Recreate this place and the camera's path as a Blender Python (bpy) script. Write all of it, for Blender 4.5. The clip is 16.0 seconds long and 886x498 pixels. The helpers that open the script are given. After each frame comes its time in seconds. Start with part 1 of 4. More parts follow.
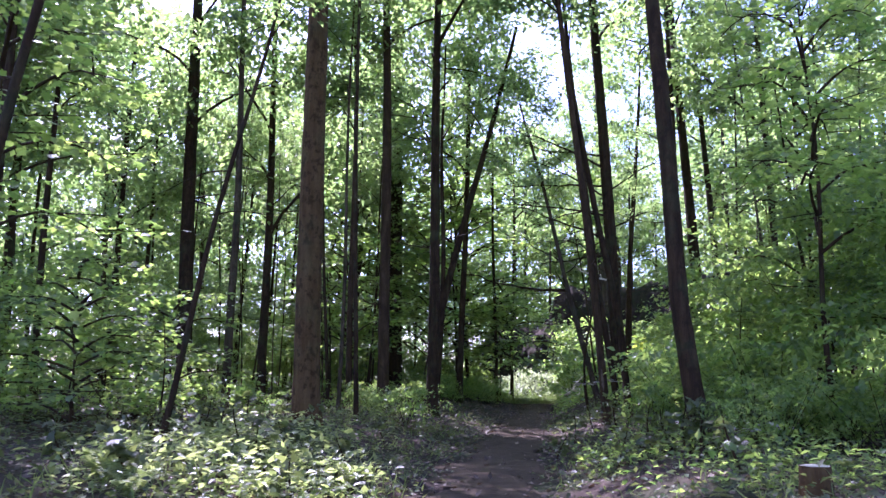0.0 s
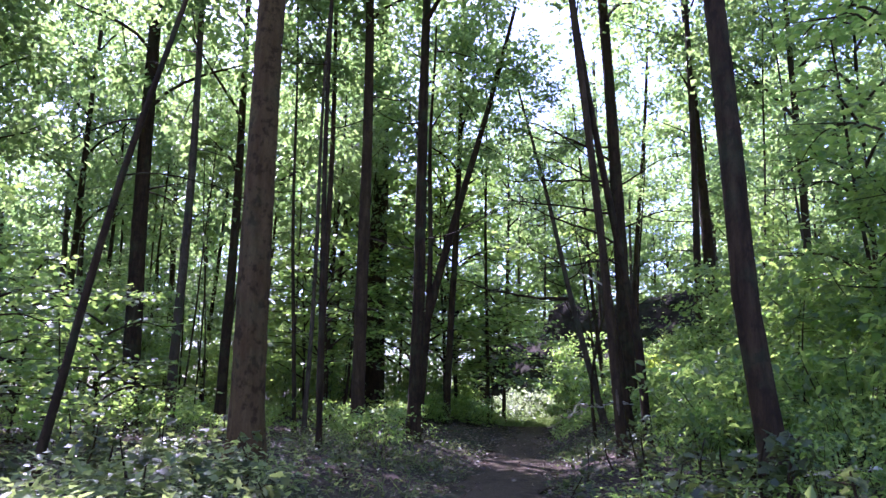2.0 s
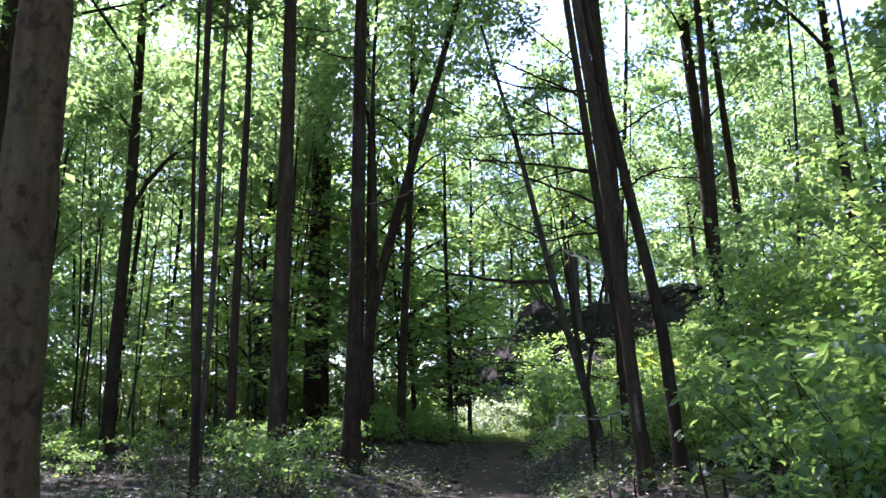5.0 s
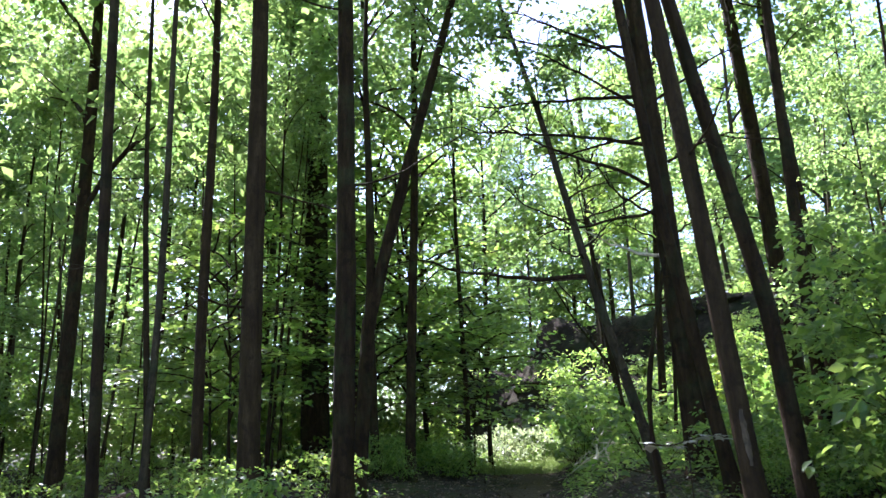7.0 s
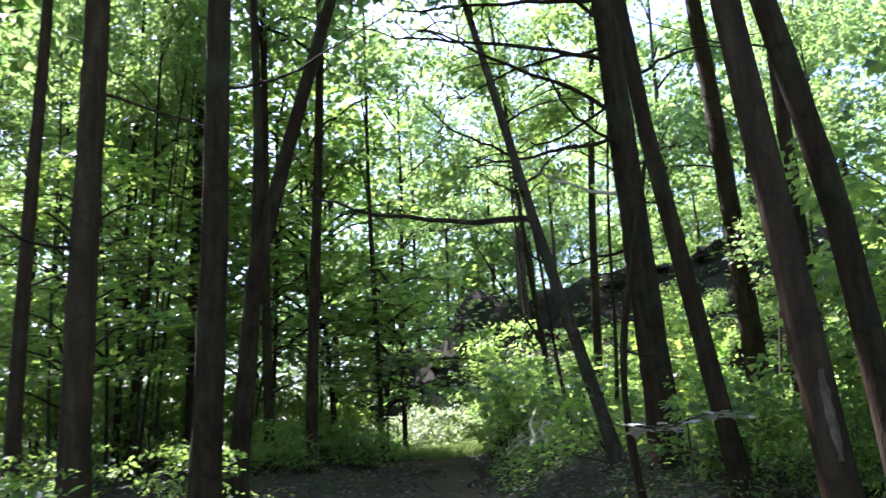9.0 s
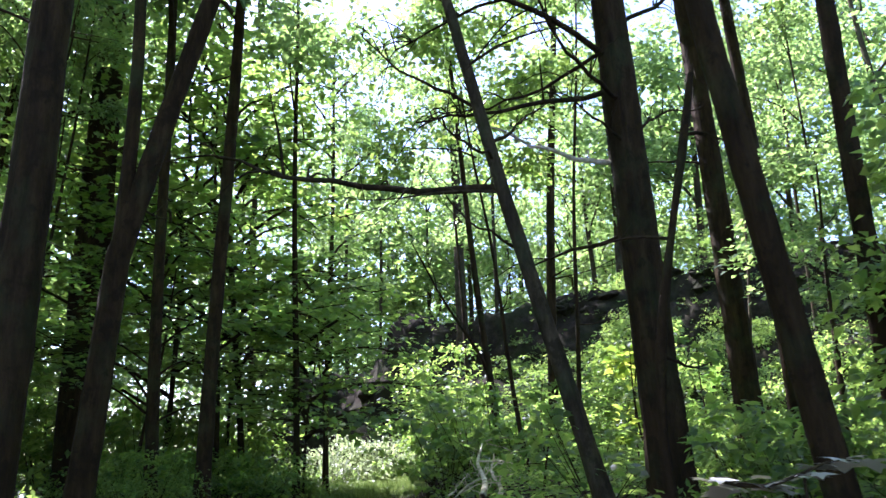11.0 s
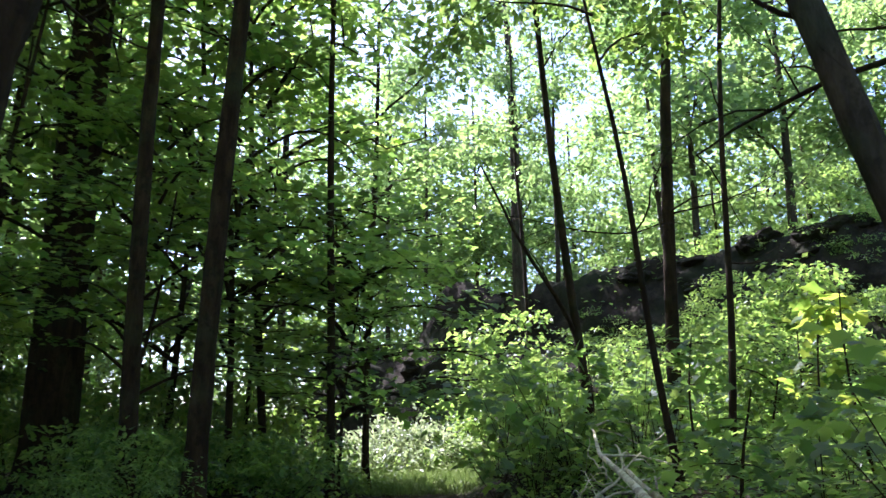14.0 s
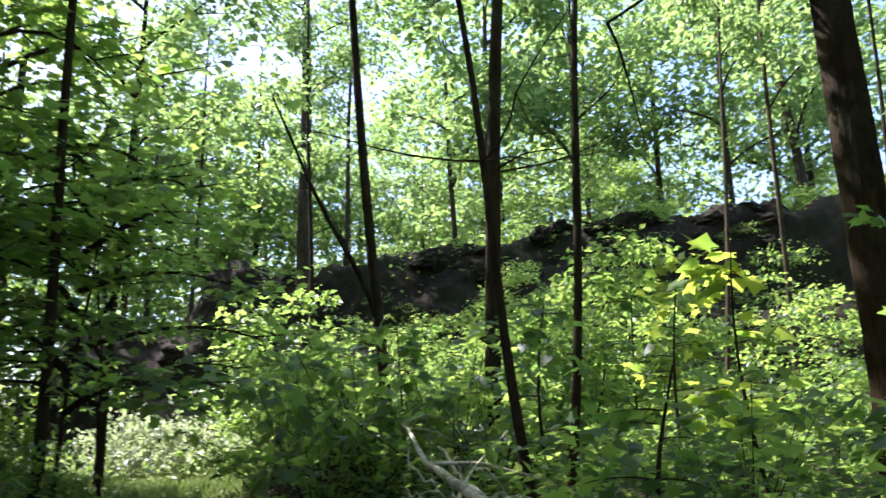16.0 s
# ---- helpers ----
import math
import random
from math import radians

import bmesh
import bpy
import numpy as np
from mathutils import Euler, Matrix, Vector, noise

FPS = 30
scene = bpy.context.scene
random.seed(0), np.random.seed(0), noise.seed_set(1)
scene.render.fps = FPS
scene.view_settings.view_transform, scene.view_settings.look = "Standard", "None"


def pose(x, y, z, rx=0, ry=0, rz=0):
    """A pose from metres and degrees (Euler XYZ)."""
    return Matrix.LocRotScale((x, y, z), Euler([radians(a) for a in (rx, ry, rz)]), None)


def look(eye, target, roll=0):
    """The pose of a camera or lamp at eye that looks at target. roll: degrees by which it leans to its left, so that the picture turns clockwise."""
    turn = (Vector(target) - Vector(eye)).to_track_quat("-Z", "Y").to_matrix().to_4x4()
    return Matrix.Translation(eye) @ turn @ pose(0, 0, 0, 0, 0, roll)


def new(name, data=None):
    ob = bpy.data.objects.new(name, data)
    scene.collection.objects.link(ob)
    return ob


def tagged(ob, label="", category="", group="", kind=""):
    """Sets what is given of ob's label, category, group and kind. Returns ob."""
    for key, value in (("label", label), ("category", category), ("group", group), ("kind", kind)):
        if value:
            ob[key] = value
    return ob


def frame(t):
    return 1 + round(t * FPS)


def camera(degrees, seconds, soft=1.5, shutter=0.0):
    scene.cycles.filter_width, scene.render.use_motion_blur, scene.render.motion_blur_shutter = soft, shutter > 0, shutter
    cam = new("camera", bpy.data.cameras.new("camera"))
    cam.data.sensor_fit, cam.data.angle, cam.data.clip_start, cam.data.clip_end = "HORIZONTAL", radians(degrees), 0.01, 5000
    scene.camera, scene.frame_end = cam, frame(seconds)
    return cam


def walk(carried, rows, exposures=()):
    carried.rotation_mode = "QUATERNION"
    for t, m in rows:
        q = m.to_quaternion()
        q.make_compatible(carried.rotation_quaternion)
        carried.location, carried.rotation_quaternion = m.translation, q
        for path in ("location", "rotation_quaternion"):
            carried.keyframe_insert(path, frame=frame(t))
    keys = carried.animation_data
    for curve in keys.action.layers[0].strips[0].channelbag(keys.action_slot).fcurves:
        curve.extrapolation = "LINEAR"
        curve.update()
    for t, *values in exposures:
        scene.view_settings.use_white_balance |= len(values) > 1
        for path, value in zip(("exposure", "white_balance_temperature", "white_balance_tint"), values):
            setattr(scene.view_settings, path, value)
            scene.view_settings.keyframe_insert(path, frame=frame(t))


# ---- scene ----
cam = camera(60.6, 16.0, soft=1.5, shutter=0.3)
# seconds, x, y, z, tilt, roll, yaw
ROWS = [
    (0.0, 0.000, 0.000, 1.447, 99.34, -0.25, -0.14),
    (0.5, 0.024, 0.717, 1.448, 100.19, -1.10, -0.53),
    (1.0, 0.058, 1.456, 1.449, 100.36, -0.83, -0.55),
    (1.5, 0.100, 2.200, 1.449, 100.25, -1.13, -0.20),
    (2.0, 0.143, 2.963, 1.452, 100.72, -0.95, -0.93),
    (2.5, 0.209, 3.735, 1.457, 101.61, -0.39, -1.02),
    (3.0, 0.282, 4.501, 1.458, 102.50, -0.39, -1.11),
    (3.5, 0.350, 5.285, 1.458, 101.90, 0.14, -2.19),
    (4.0, 0.396, 6.064, 1.457, 101.52, -0.10, -3.00),
    (6.5, 0.771, 10.035, 1.444, 102.93, 1.86, -4.17),
    (7.0, 0.775, 10.793, 1.442, 103.71, 2.01, -2.27),
    (7.5, 0.779, 11.520, 1.443, 102.84, 1.69, -2.17),
    (8.0, 0.813, 12.239, 1.445, 102.07, 2.18, -4.06),
    (8.5, 0.903, 12.974, 1.447, 101.54, 2.84, -4.95),
    (9.0, 1.024, 13.701, 1.450, 102.03, 3.00, -8.61),
    (9.5, 1.167, 14.403, 1.454, 102.88, 3.32, -12.86),
    (12.0, 1.566, 17.995, 1.472, 104.72, 0.20, -12.77),
    (12.5, 1.626, 18.714, 1.466, 104.77, -0.32, -9.02),
    (13.0, 1.672, 19.432, 1.456, 104.37, -0.14, -9.17),
    (13.5, 1.704, 20.149, 1.447, 103.64, 0.19, -9.30),
    (14.0, 1.726, 20.849, 1.444, 103.11, 0.54, -11.48),
    (14.5, 1.788, 21.542, 1.442, 102.96, 1.26, -13.23),
    (15.0, 1.907, 22.217, 1.440, 102.66, 1.55, -15.16),
    (15.5, 2.103, 22.847, 1.439, 102.60, 1.95, -21.33),
    (16.0, 2.335, 23.440, 1.445, 102.63, 0.95, -28.29),
]
EXPO = 1.84
walk(cam, [(t, pose(x, y, z, rx, ry, rz)) for t, x, y, z, rx, ry, rz in ROWS],
     exposures=[(0.0, EXPO + 0.2, 5150, 56), (4.0, EXPO + 0.16, 5050, 49), (6.5, EXPO + 0.28, 5450, 30), (9.5, EXPO + 0.36, 5350, 32),
                (12.0, EXPO + 0.14, 5350, 33), (14.0, EXPO + 0.06, 5350, 33), (16.0, EXPO - 0.08, 5600, 29)])

# ---- sky and sun ----
SUN_EL, SUN_AZ = radians(52), radians(-30)      # azimuth from +y towards +x
sky_world = bpy.data.worlds.new("sky")
scene.world = sky_world
sky_world.use_nodes = True
wn = sky_world.node_tree.nodes
sky = wn.new("ShaderNodeTexSky")
sky.sky_type, sky.sun_disc = "NISHITA", False
sky.dust_density, sky.air_density = 1.5, 0.9
sky.sun_elevation, sky.sun_rotation = SUN_EL, SUN_AZ
wn["Background"].inputs[1].default_value = 0.15
sky_world.node_tree.links.new(sky.outputs[0], wn["Background"].inputs[0])
sun_data = bpy.data.lights.new("sun", "SUN")
sun_data.energy, sun_data.angle, sun_data.color = 5.0, radians(0.55), (1.0, 0.95, 0.86)
sun = new("sun", sun_data)
sun_dir = Vector((math.sin(SUN_AZ) * math.cos(SUN_EL), math.cos(SUN_AZ) * math.cos(SUN_EL), math.sin(SUN_EL)))
sun.matrix_world = look(sun_dir * 80, (0, 0, 0))


# ---- materials ----
def material(name):
    m = bpy.data.materials.new(name)
    m.use_nodes = True
    nt = m.node_tree
    return m, nt, nt.nodes["Principled BSDF"], nt.nodes["Material Output"]


def node(nt, kind, **inputs):
    n = nt.nodes.new(kind)
    for k, v in inputs.items():
        n.inputs[k.replace("_", " ")].default_value = v
    return n


def ramp(nt, source, stops):
    r = nt.nodes.new("ShaderNodeValToRGB")
    while len(r.color_ramp.elements) < len(stops):
        r.color_ramp.elements.new(0.5)
    for e, (p, c) in zip(r.color_ramp.elements, stops):
        e.position, e.color = p, (*c, 1)
    nt.links.new(source, r.inputs[0])
    return r.outputs[0]


def noise_at(nt, scale, detail=4.0, rough=0.6, stretch=(1, 1, 1)):
    co = nt.nodes.new("ShaderNodeTexCoord")
    mp = nt.nodes.new("ShaderNodeMapping")
    mp.inputs["Scale"].default_value = stretch
    nt.links.new(co.outputs["Object"], mp.inputs[0])
    n = node(nt, "ShaderNodeTexNoise", Scale=scale, Detail=detail, Roughness=rough)
    nt.links.new(mp.outputs[0], n.inputs["Vector"])
    return n.outputs[0]


def mix(nt, a, b, f, mode="MIX"):
    n = nt.nodes.new("ShaderNodeMixRGB")
    n.blend_type = mode
    for i, v in ((0, f), (1, a), (2, b)):
        if isinstance(v, (float, int)):
            n.inputs[i].default_value = v
        elif isinstance(v, tuple):
            n.inputs[i].default_value = (*v, 1)
        else:
            nt.links.new(v, n.inputs[i])
    return n.outputs[0]


def bump(nt, bsdf, height, strength, distance):
    b = node(nt, "ShaderNodeBump", Strength=strength, Distance=distance)
    nt.links.new(height, b.inputs["Height"])
    nt.links.new(b.outputs[0], bsdf.inputs["Normal"])


def bark(name, dark, mid, light, patch, mossy=0.0):
    m, nt, b, out = material(name)
    # warm tint in every bark colour, set against the bluish shade
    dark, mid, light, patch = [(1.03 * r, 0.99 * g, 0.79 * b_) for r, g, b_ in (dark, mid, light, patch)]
    streak = noise_at(nt, 9.0, 6, 0.65, (1, 1, 0.16))
    fine = noise_at(nt, 55.0, 4, 0.6, (1, 1, 0.35))
    blot = noise_at(nt, 6.5, 5, 0.7, (1, 1, 0.8))
    c = ramp(nt, streak, [(0.3, dark), (0.52, mid), (0.75, light)])
    c = mix(nt, c, patch, ramp(nt, blot, [(0.52, (0, 0, 0)), (0.6, (0.8, 0.8, 0.8))]))
    if mossy:
        moss = noise_at(nt, 1.6, 5, 0.6)
        c = mix(nt, c, (0.055, 0.085, 0.03), ramp(nt, moss, [(0.5, (0, 0, 0)), (0.7, (mossy, mossy, mossy))]))
    c = mix(nt, c, fine, 0.35, "OVERLAY")
    nt.links.new(c, b.inputs["Base Color"])
    b.inputs["Roughness"].default_value = 0.92
    b.inputs["Specular IOR Level"].default_value = 0.15
    bump(nt, b, mix(nt, streak, fine, 0.35), 0.9, 0.03)
    return m


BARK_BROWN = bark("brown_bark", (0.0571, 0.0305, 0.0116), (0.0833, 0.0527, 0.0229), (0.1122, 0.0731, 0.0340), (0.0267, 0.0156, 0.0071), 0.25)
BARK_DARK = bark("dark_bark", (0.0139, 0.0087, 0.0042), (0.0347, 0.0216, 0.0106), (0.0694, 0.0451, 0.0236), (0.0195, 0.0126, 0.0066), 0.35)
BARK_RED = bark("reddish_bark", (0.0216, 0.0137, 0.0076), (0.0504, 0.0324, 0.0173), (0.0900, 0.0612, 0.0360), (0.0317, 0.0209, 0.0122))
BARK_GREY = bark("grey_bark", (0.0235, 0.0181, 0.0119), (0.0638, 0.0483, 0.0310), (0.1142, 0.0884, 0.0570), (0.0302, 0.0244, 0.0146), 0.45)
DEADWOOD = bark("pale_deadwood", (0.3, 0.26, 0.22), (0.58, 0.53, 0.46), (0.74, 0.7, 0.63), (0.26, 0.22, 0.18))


def leaf_material(name, shade, light, glow_a, glow_b, mixing=0.5, rough=0.45, single=False):
    """A thin leaf: it scatters light back in one colour and lets it through in another."""
    m, nt, b, out = material(name)
    geo = nt.nodes.new("ShaderNodeNewGeometry")
    rnd = nt.nodes.new("ShaderNodeObjectInfo").outputs["Random"] if single else geo.outputs["Random Per Island"]
    col = ramp(nt, rnd, [(0.0, shade), (0.7, light), (1.0, tuple(min(1, 1.35 * v) for v in light))])
    patch = noise_at(nt, 0.35, 3)
    glow = mix(nt, ramp(nt, rnd, [(0.1, glow_a), (0.95, glow_b)]), glow_b, ramp(nt, patch, [(0.4, (0, 0, 0)), (0.7, (0.7, 0.7, 0.7))]))
    nt.links.new(col, b.inputs["Base Color"])
    b.inputs["Roughness"].default_value = rough
    b.inputs["Specular IOR Level"].default_value = 0.4
    tr = nt.nodes.new("ShaderNodeBsdfTranslucent")
    nt.links.new(glow, tr.inputs[0])
    mx = nt.nodes.new("ShaderNodeMixShader")
    mx.inputs[0].default_value = mixing
    nt.links.new(b.outputs[0], mx.inputs[1])
    nt.links.new(tr.outputs[0], mx.inputs[2])
    nt.links.new(mx.outputs[0], out.inputs[0])
    return m


LEAF_CANOPY = leaf_material("canopy_leaves", (0.04, 0.066, 0.032), (0.08, 0.122, 0.055), (0.205, 0.365, 0.095), (0.475, 0.64, 0.155), 0.55, 0.34)
LEAF_UNDER = leaf_material("understorey_leaves", (0.045, 0.082, 0.036), (0.085, 0.14, 0.055), (0.235, 0.43, 0.065), (0.5, 0.655, 0.11), 0.58, 0.4)
# one herb in two tones: sun and shade are put into the colour
LEAF_SUNPATCH = leaf_material("sun_lightened_leaves", (0.09, 0.13, 0.045), (0.18, 0.22, 0.085), (0.32, 0.44, 0.1), (0.52, 0.6, 0.16), 0.5, 0.4)
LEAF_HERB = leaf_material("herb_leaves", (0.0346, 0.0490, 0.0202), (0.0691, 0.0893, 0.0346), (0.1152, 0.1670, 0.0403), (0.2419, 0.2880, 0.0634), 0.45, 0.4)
LEAF_YELLOW = leaf_material("yellow_green_leaves", (0.07, 0.13, 0.02), (0.12, 0.18, 0.03), (0.35, 0.55, 0.05), (0.64, 0.7, 0.09), 0.6)
# lit and shaded copies of one maple leaf: the sun's yellow is painted in
LEAF_SINGLE = leaf_material("broad_sunlit_leaf", (0.07, 0.13, 0.02), (0.12, 0.18, 0.03), (0.3, 0.52, 0.05), (0.62, 0.7, 0.08), 0.6, 0.4, True)
LEAF_GREEN = leaf_material("broad_green_leaf", (0.04, 0.08, 0.03), (0.08, 0.14, 0.045), (0.2, 0.4, 0.06), (0.42, 0.58, 0.09), 0.56, 0.4, True)
# glare of full sun at the path's end, painted as pale leaves
LEAF_SUNNY = leaf_material("sun_glare_leaves", (0.12, 0.16, 0.075), (0.27, 0.31, 0.17), (0.34, 0.45, 0.16), (0.55, 0.62, 0.27), 0.45, 0.35)
# sunlight on a leafy twig, painted into its leaves
LEAF_PALE = leaf_material("sunlit_twig_leaves", (0.3, 0.28, 0.22), (0.55, 0.53, 0.46), (0.3, 0.28, 0.18), (0.4, 0.38, 0.25), 0.3)
LEAF_DRY = leaf_material("dead_leaves", (0.09, 0.064, 0.042), (0.215, 0.16, 0.108), (0.1, 0.06, 0.03), (0.15, 0.1, 0.05), 0.2, 0.6)
GRASS = leaf_material("grass_blades", (0.08, 0.13, 0.035), (0.16, 0.22, 0.07), (0.2, 0.32, 0.06), (0.35, 0.46, 0.1), 0.4)


def soil_material(name, stops, scale, litter):
    m, nt, b, out = material(name)
    big = noise_at(nt, 0.55, 6, 0.65)
    small = noise_at(nt, scale, 6, 0.7)
    c = ramp(nt, small, stops)
    c = mix(nt, c, litter, ramp(nt, big, [(0.45, (0, 0, 0)), (0.62, (0.7, 0.7, 0.7))]))
    speck = noise_at(nt, 30.0, 3, 0.6)
    c = mix(nt, c, speck, 0.5, "OVERLAY")
    nt.links.new(c, b.inputs["Base Color"])
    b.inputs["Roughness"].default_value = 0.95
    b.inputs["Specular IOR Level"].default_value = 0.1
    bump(nt, b, mix(nt, small, speck, 0.4), 1.0, 0.05)
    return m


SOIL = soil_material("forest_floor", [(0.3, (0.0216, 0.0158, 0.0115)), (0.5, (0.0468, 0.0346, 0.0245)), (0.72, (0.0900, 0.0670, 0.0475))], 7.0, (0.0432, 0.0540, 0.0216))
DIRT = soil_material("trodden_dirt", [(0.3, (0.03, 0.022, 0.013)), (0.5, (0.062, 0.046, 0.027)), (0.75, (0.115, 0.088, 0.055))], 5.0, (0.08, 0.059, 0.035))
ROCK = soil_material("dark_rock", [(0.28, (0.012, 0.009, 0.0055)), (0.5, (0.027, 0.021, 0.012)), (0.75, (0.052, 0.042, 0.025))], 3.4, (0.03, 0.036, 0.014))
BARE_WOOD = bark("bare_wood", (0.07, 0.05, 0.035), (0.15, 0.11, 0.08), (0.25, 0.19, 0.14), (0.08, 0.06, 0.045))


# ---- mesh tools ----
rng = np.random.default_rng(11)


def mesh_from(name, verts, faces, mat, smooth=False):
    """A mesh from arrays; every face has the same number of corners."""
    verts, faces = np.asarray(verts, np.float32), np.asarray(faces, np.int32)
    me = bpy.data.meshes.new(name)
    n, k = faces.shape
    me.vertices.add(len(verts))
    me.vertices.foreach_set("co", verts.ravel())
    me.loops.add(n * k)
    me.loops.foreach_set("vertex_index", faces.ravel())
    me.polygons.add(n)
    me.polygons.foreach_set("loop_start", np.arange(0, n * k, k, dtype=np.int32))
    me.polygons.foreach_set("loop_total", np.full(n, k, np.int32))
    if smooth:
        me.polygons.foreach_set("use_smooth", np.ones(n, bool))
    me.update(calc_edges=True)
    me.materials.append(mat)
    return me


def part(name, me, parent, m=None, label=""):
    ob = new(name, me)
    ob.parent = parent
    if m is not None:
        ob.matrix_basis = m
    return tagged(ob, label)


def thing(name, where, label, category, group="", kind=""):
    e = new(name)
    e.empty_display_size = 0.2
    e.location = where
    return tagged(e, label, category, group, kind)


def unit(v):
    return v / np.maximum(np.linalg.norm(v, axis=-1, keepdims=True), 1e-9)


def tube_arrays(points, radii, sides, rough=0.0, gen=rng):
    """Rings round a line of points, as quads, with an uneven outline."""
    p, r = np.asarray(points, float), np.asarray(radii, float)
    tang = unit(np.gradient(p, axis=0))
    ref = np.where(np.abs(tang[:, 2:]) > 0.8, np.array([[1.0, 0, 0]]), np.array([[0, 0, 1.0]]))
    a = unit(np.cross(tang, ref))
    b = np.cross(tang, a)
    ang = np.linspace(0, 2 * np.pi, sides, endpoint=False)
    prof = 1 + rough * gen.normal(size=sides)[None, :] + 0.5 * rough * gen.normal(size=(len(p), sides))
    ring = a[:, None] * np.cos(ang)[None, :, None] + b[:, None] * np.sin(ang)[None, :, None]
    v = (p[:, None] + ring * (r[:, None] * prof)[:, :, None]).reshape(-1, 3)
    i, j = np.meshgrid(np.arange(len(p) - 1), np.arange(sides), indexing="ij")
    jn = (j + 1) % sides
    f = np.stack([i * sides + j, i * sides + jn, (i + 1) * sides + jn, (i + 1) * sides + j], -1).reshape(-1, 4)
    return v, f


def joined(pieces):
    vs, fs, n = [], [], 0
    for v, f in pieces:
        vs.append(v)
        fs.append(f + n)
        n += len(v)
    return np.concatenate(vs), np.concatenate(fs)


def tube(name, points, radii, sides, mat, rough=0.05):
    return mesh_from(name, *tube_arrays(points, radii, sides, rough), mat, True)


def leaf_arrays(pos, way, up, length, width, fold=0.16):
    """Leaves as folded, pointed blades: four corners and two triangles each."""
    side = unit(np.cross(way, up))
    nrm = np.cross(side, way)
    L, W = length[:, None], width[:, None]
    mid = pos + way * L * 0.42
    v = np.stack([pos, mid + side * W * 0.5 + nrm * W * fold, pos + way * L - nrm * L * 0.12, mid - side * W * 0.5 + nrm * W * fold], 1)
    n = np.arange(len(pos))[:, None] * 4
    f = np.concatenate([n + [0, 1, 2], n + [0, 2, 3]], 1).reshape(-1, 3)
    return v.reshape(-1, 3), f


LOBES = [(0.0, 0.0), (0.1, 0.16), (-0.02, 0.42), (0.24, 0.34), (0.4, 0.62), (0.56, 0.3), (1.0, 0.0),
         (0.56, -0.3), (0.4, -0.62), (0.24, -0.34), (-0.02, -0.42), (0.1, -0.16)]


def lobed_arrays(pos, way, up, length):
    """Leaves with five points, like a maple's."""
    side = unit(np.cross(way, up))
    nrm = np.cross(side, way)
    v = [pos + way * (length * a)[:, None] + side * (length * b)[:, None] - nrm * (length * (0.25 * b * b + 0.1 * a * a))[:, None] for a, b in LOBES]
    v.append(pos + way * (length * 0.3)[:, None])
    v = np.stack(v, 1)
    n = np.arange(len(pos))[:, None] * 13
    f = np.concatenate([n + [12, i, (i + 1) % 12] for i in range(12)], 1).reshape(-1, 3)
    return v.reshape(-1, 3), f


def spray_leaves(centres, radius, count, size, gen, flat=0.22, droop=0.3, tilt=0.45):
    """Flat sprays of leaves round each centre: places, ways, normals, lengths."""
    n = len(centres) * count
    c = np.repeat(centres, count, axis=0)
    ang, rad = gen.uniform(0, 2 * np.pi, n), np.sqrt(gen.uniform(0, 1, n)) * np.repeat(radius, count)
    out = np.stack([np.cos(ang), np.sin(ang), np.zeros(n)], 1)
    spin = np.repeat(gen.normal(size=(len(centres), 3)) * np.array([0.25, 0.25, 0]), count, axis=0)
    pos = c + out * rad[:, None]
    pos[:, 2] += gen.normal(size=n) * flat * np.repeat(radius, count) + (spin * out).sum(1) * rad - droop * rad * rad
    way = unit(out + gen.normal(size=(n, 3)) * 0.55 + np.array([0, 0, -0.25]))
    up = unit(np.array([0, 0, 1.0]) + gen.normal(size=(n, 3)) * tilt)
    length = size * gen.uniform(0.65, 1.3, n)
    return pos, way, up, length


# ---- the land ----
PATH = np.array([(0.2, -12), (0.3, 0), (0.5, 9.4), (1.25, 14.7), (2.0, 19.6), (2.5, 24), (3.3, 28.5), (4.1, 32.5), (5.2, 41), (5.5, 44.5), (4.4, 48), (0.5, 53), (-8.0, 58)], float)


def path_x(y):
    return np.interp(y, PATH[:, 1], PATH[:, 0])


def smooth(a):
    a = np.clip(a, 0, 1)
    return a * a * (3 - 2 * a)


def wavy(x, y):
    return (np.sin(1.3 * x + 0.7 * y) + np.sin(-0.8 * x + 1.7 * y + 2) + np.sin(2.9 * x - 1.1 * y + 4) * 0.5 + np.sin(0.31 * x + 0.23 * y) * 1.5) / 4


def land(x, y):
    """The height of the ground."""
    x, y = np.asarray(x, float), np.asarray(y, float)
    off = x - path_x(y)
    h = 0.05 * wavy(x, y) * smooth((np.abs(off) - 0.4) / 2)
    h = h + 0.36 * smooth((-off - 0.8) / 2.6) + (0.42 + 0.3 * smooth((y - 18) / 10)) * smooth((off - 0.7) / 1.7) * (1 - smooth((y - 42) / 8))
    along = (x - 8.6) * 0.8 - (y - 52.6) * 0.6
    back = (x - 8.6) * 0.6 + (y - 52.6) * 0.8
    top = np.interp(along, (-0.5, 0.3, 1.4, 4, 6, 7.6, 9.8, 13, 20, 40), (6.3, 6.7, 6.95, 6.4, 6.75, 7.15, 7.0, 7.35, 7.6, 8.4)) + 0.15 * wavy(0.7 * x, 0.7 * y)
    rise = 0.52 * smooth((back + 8.0) / 5.5) + 0.48 * smooth((back + 2.6) / 2.0)
    rise = rise + (smooth((back + 4.2) / 3.4) - rise) * (1 - smooth((along - 2) / 3))
    h = h + top * rise * smooth((along + 1.5) / 1.5)
    h = h + (4.3 + 0.3 * wavy(x, y)) * smooth((back + 4.2) / 3.2) * smooth((along + 9) / 4) * (1 - smooth((along + 1.5) / 1.5))
    return h


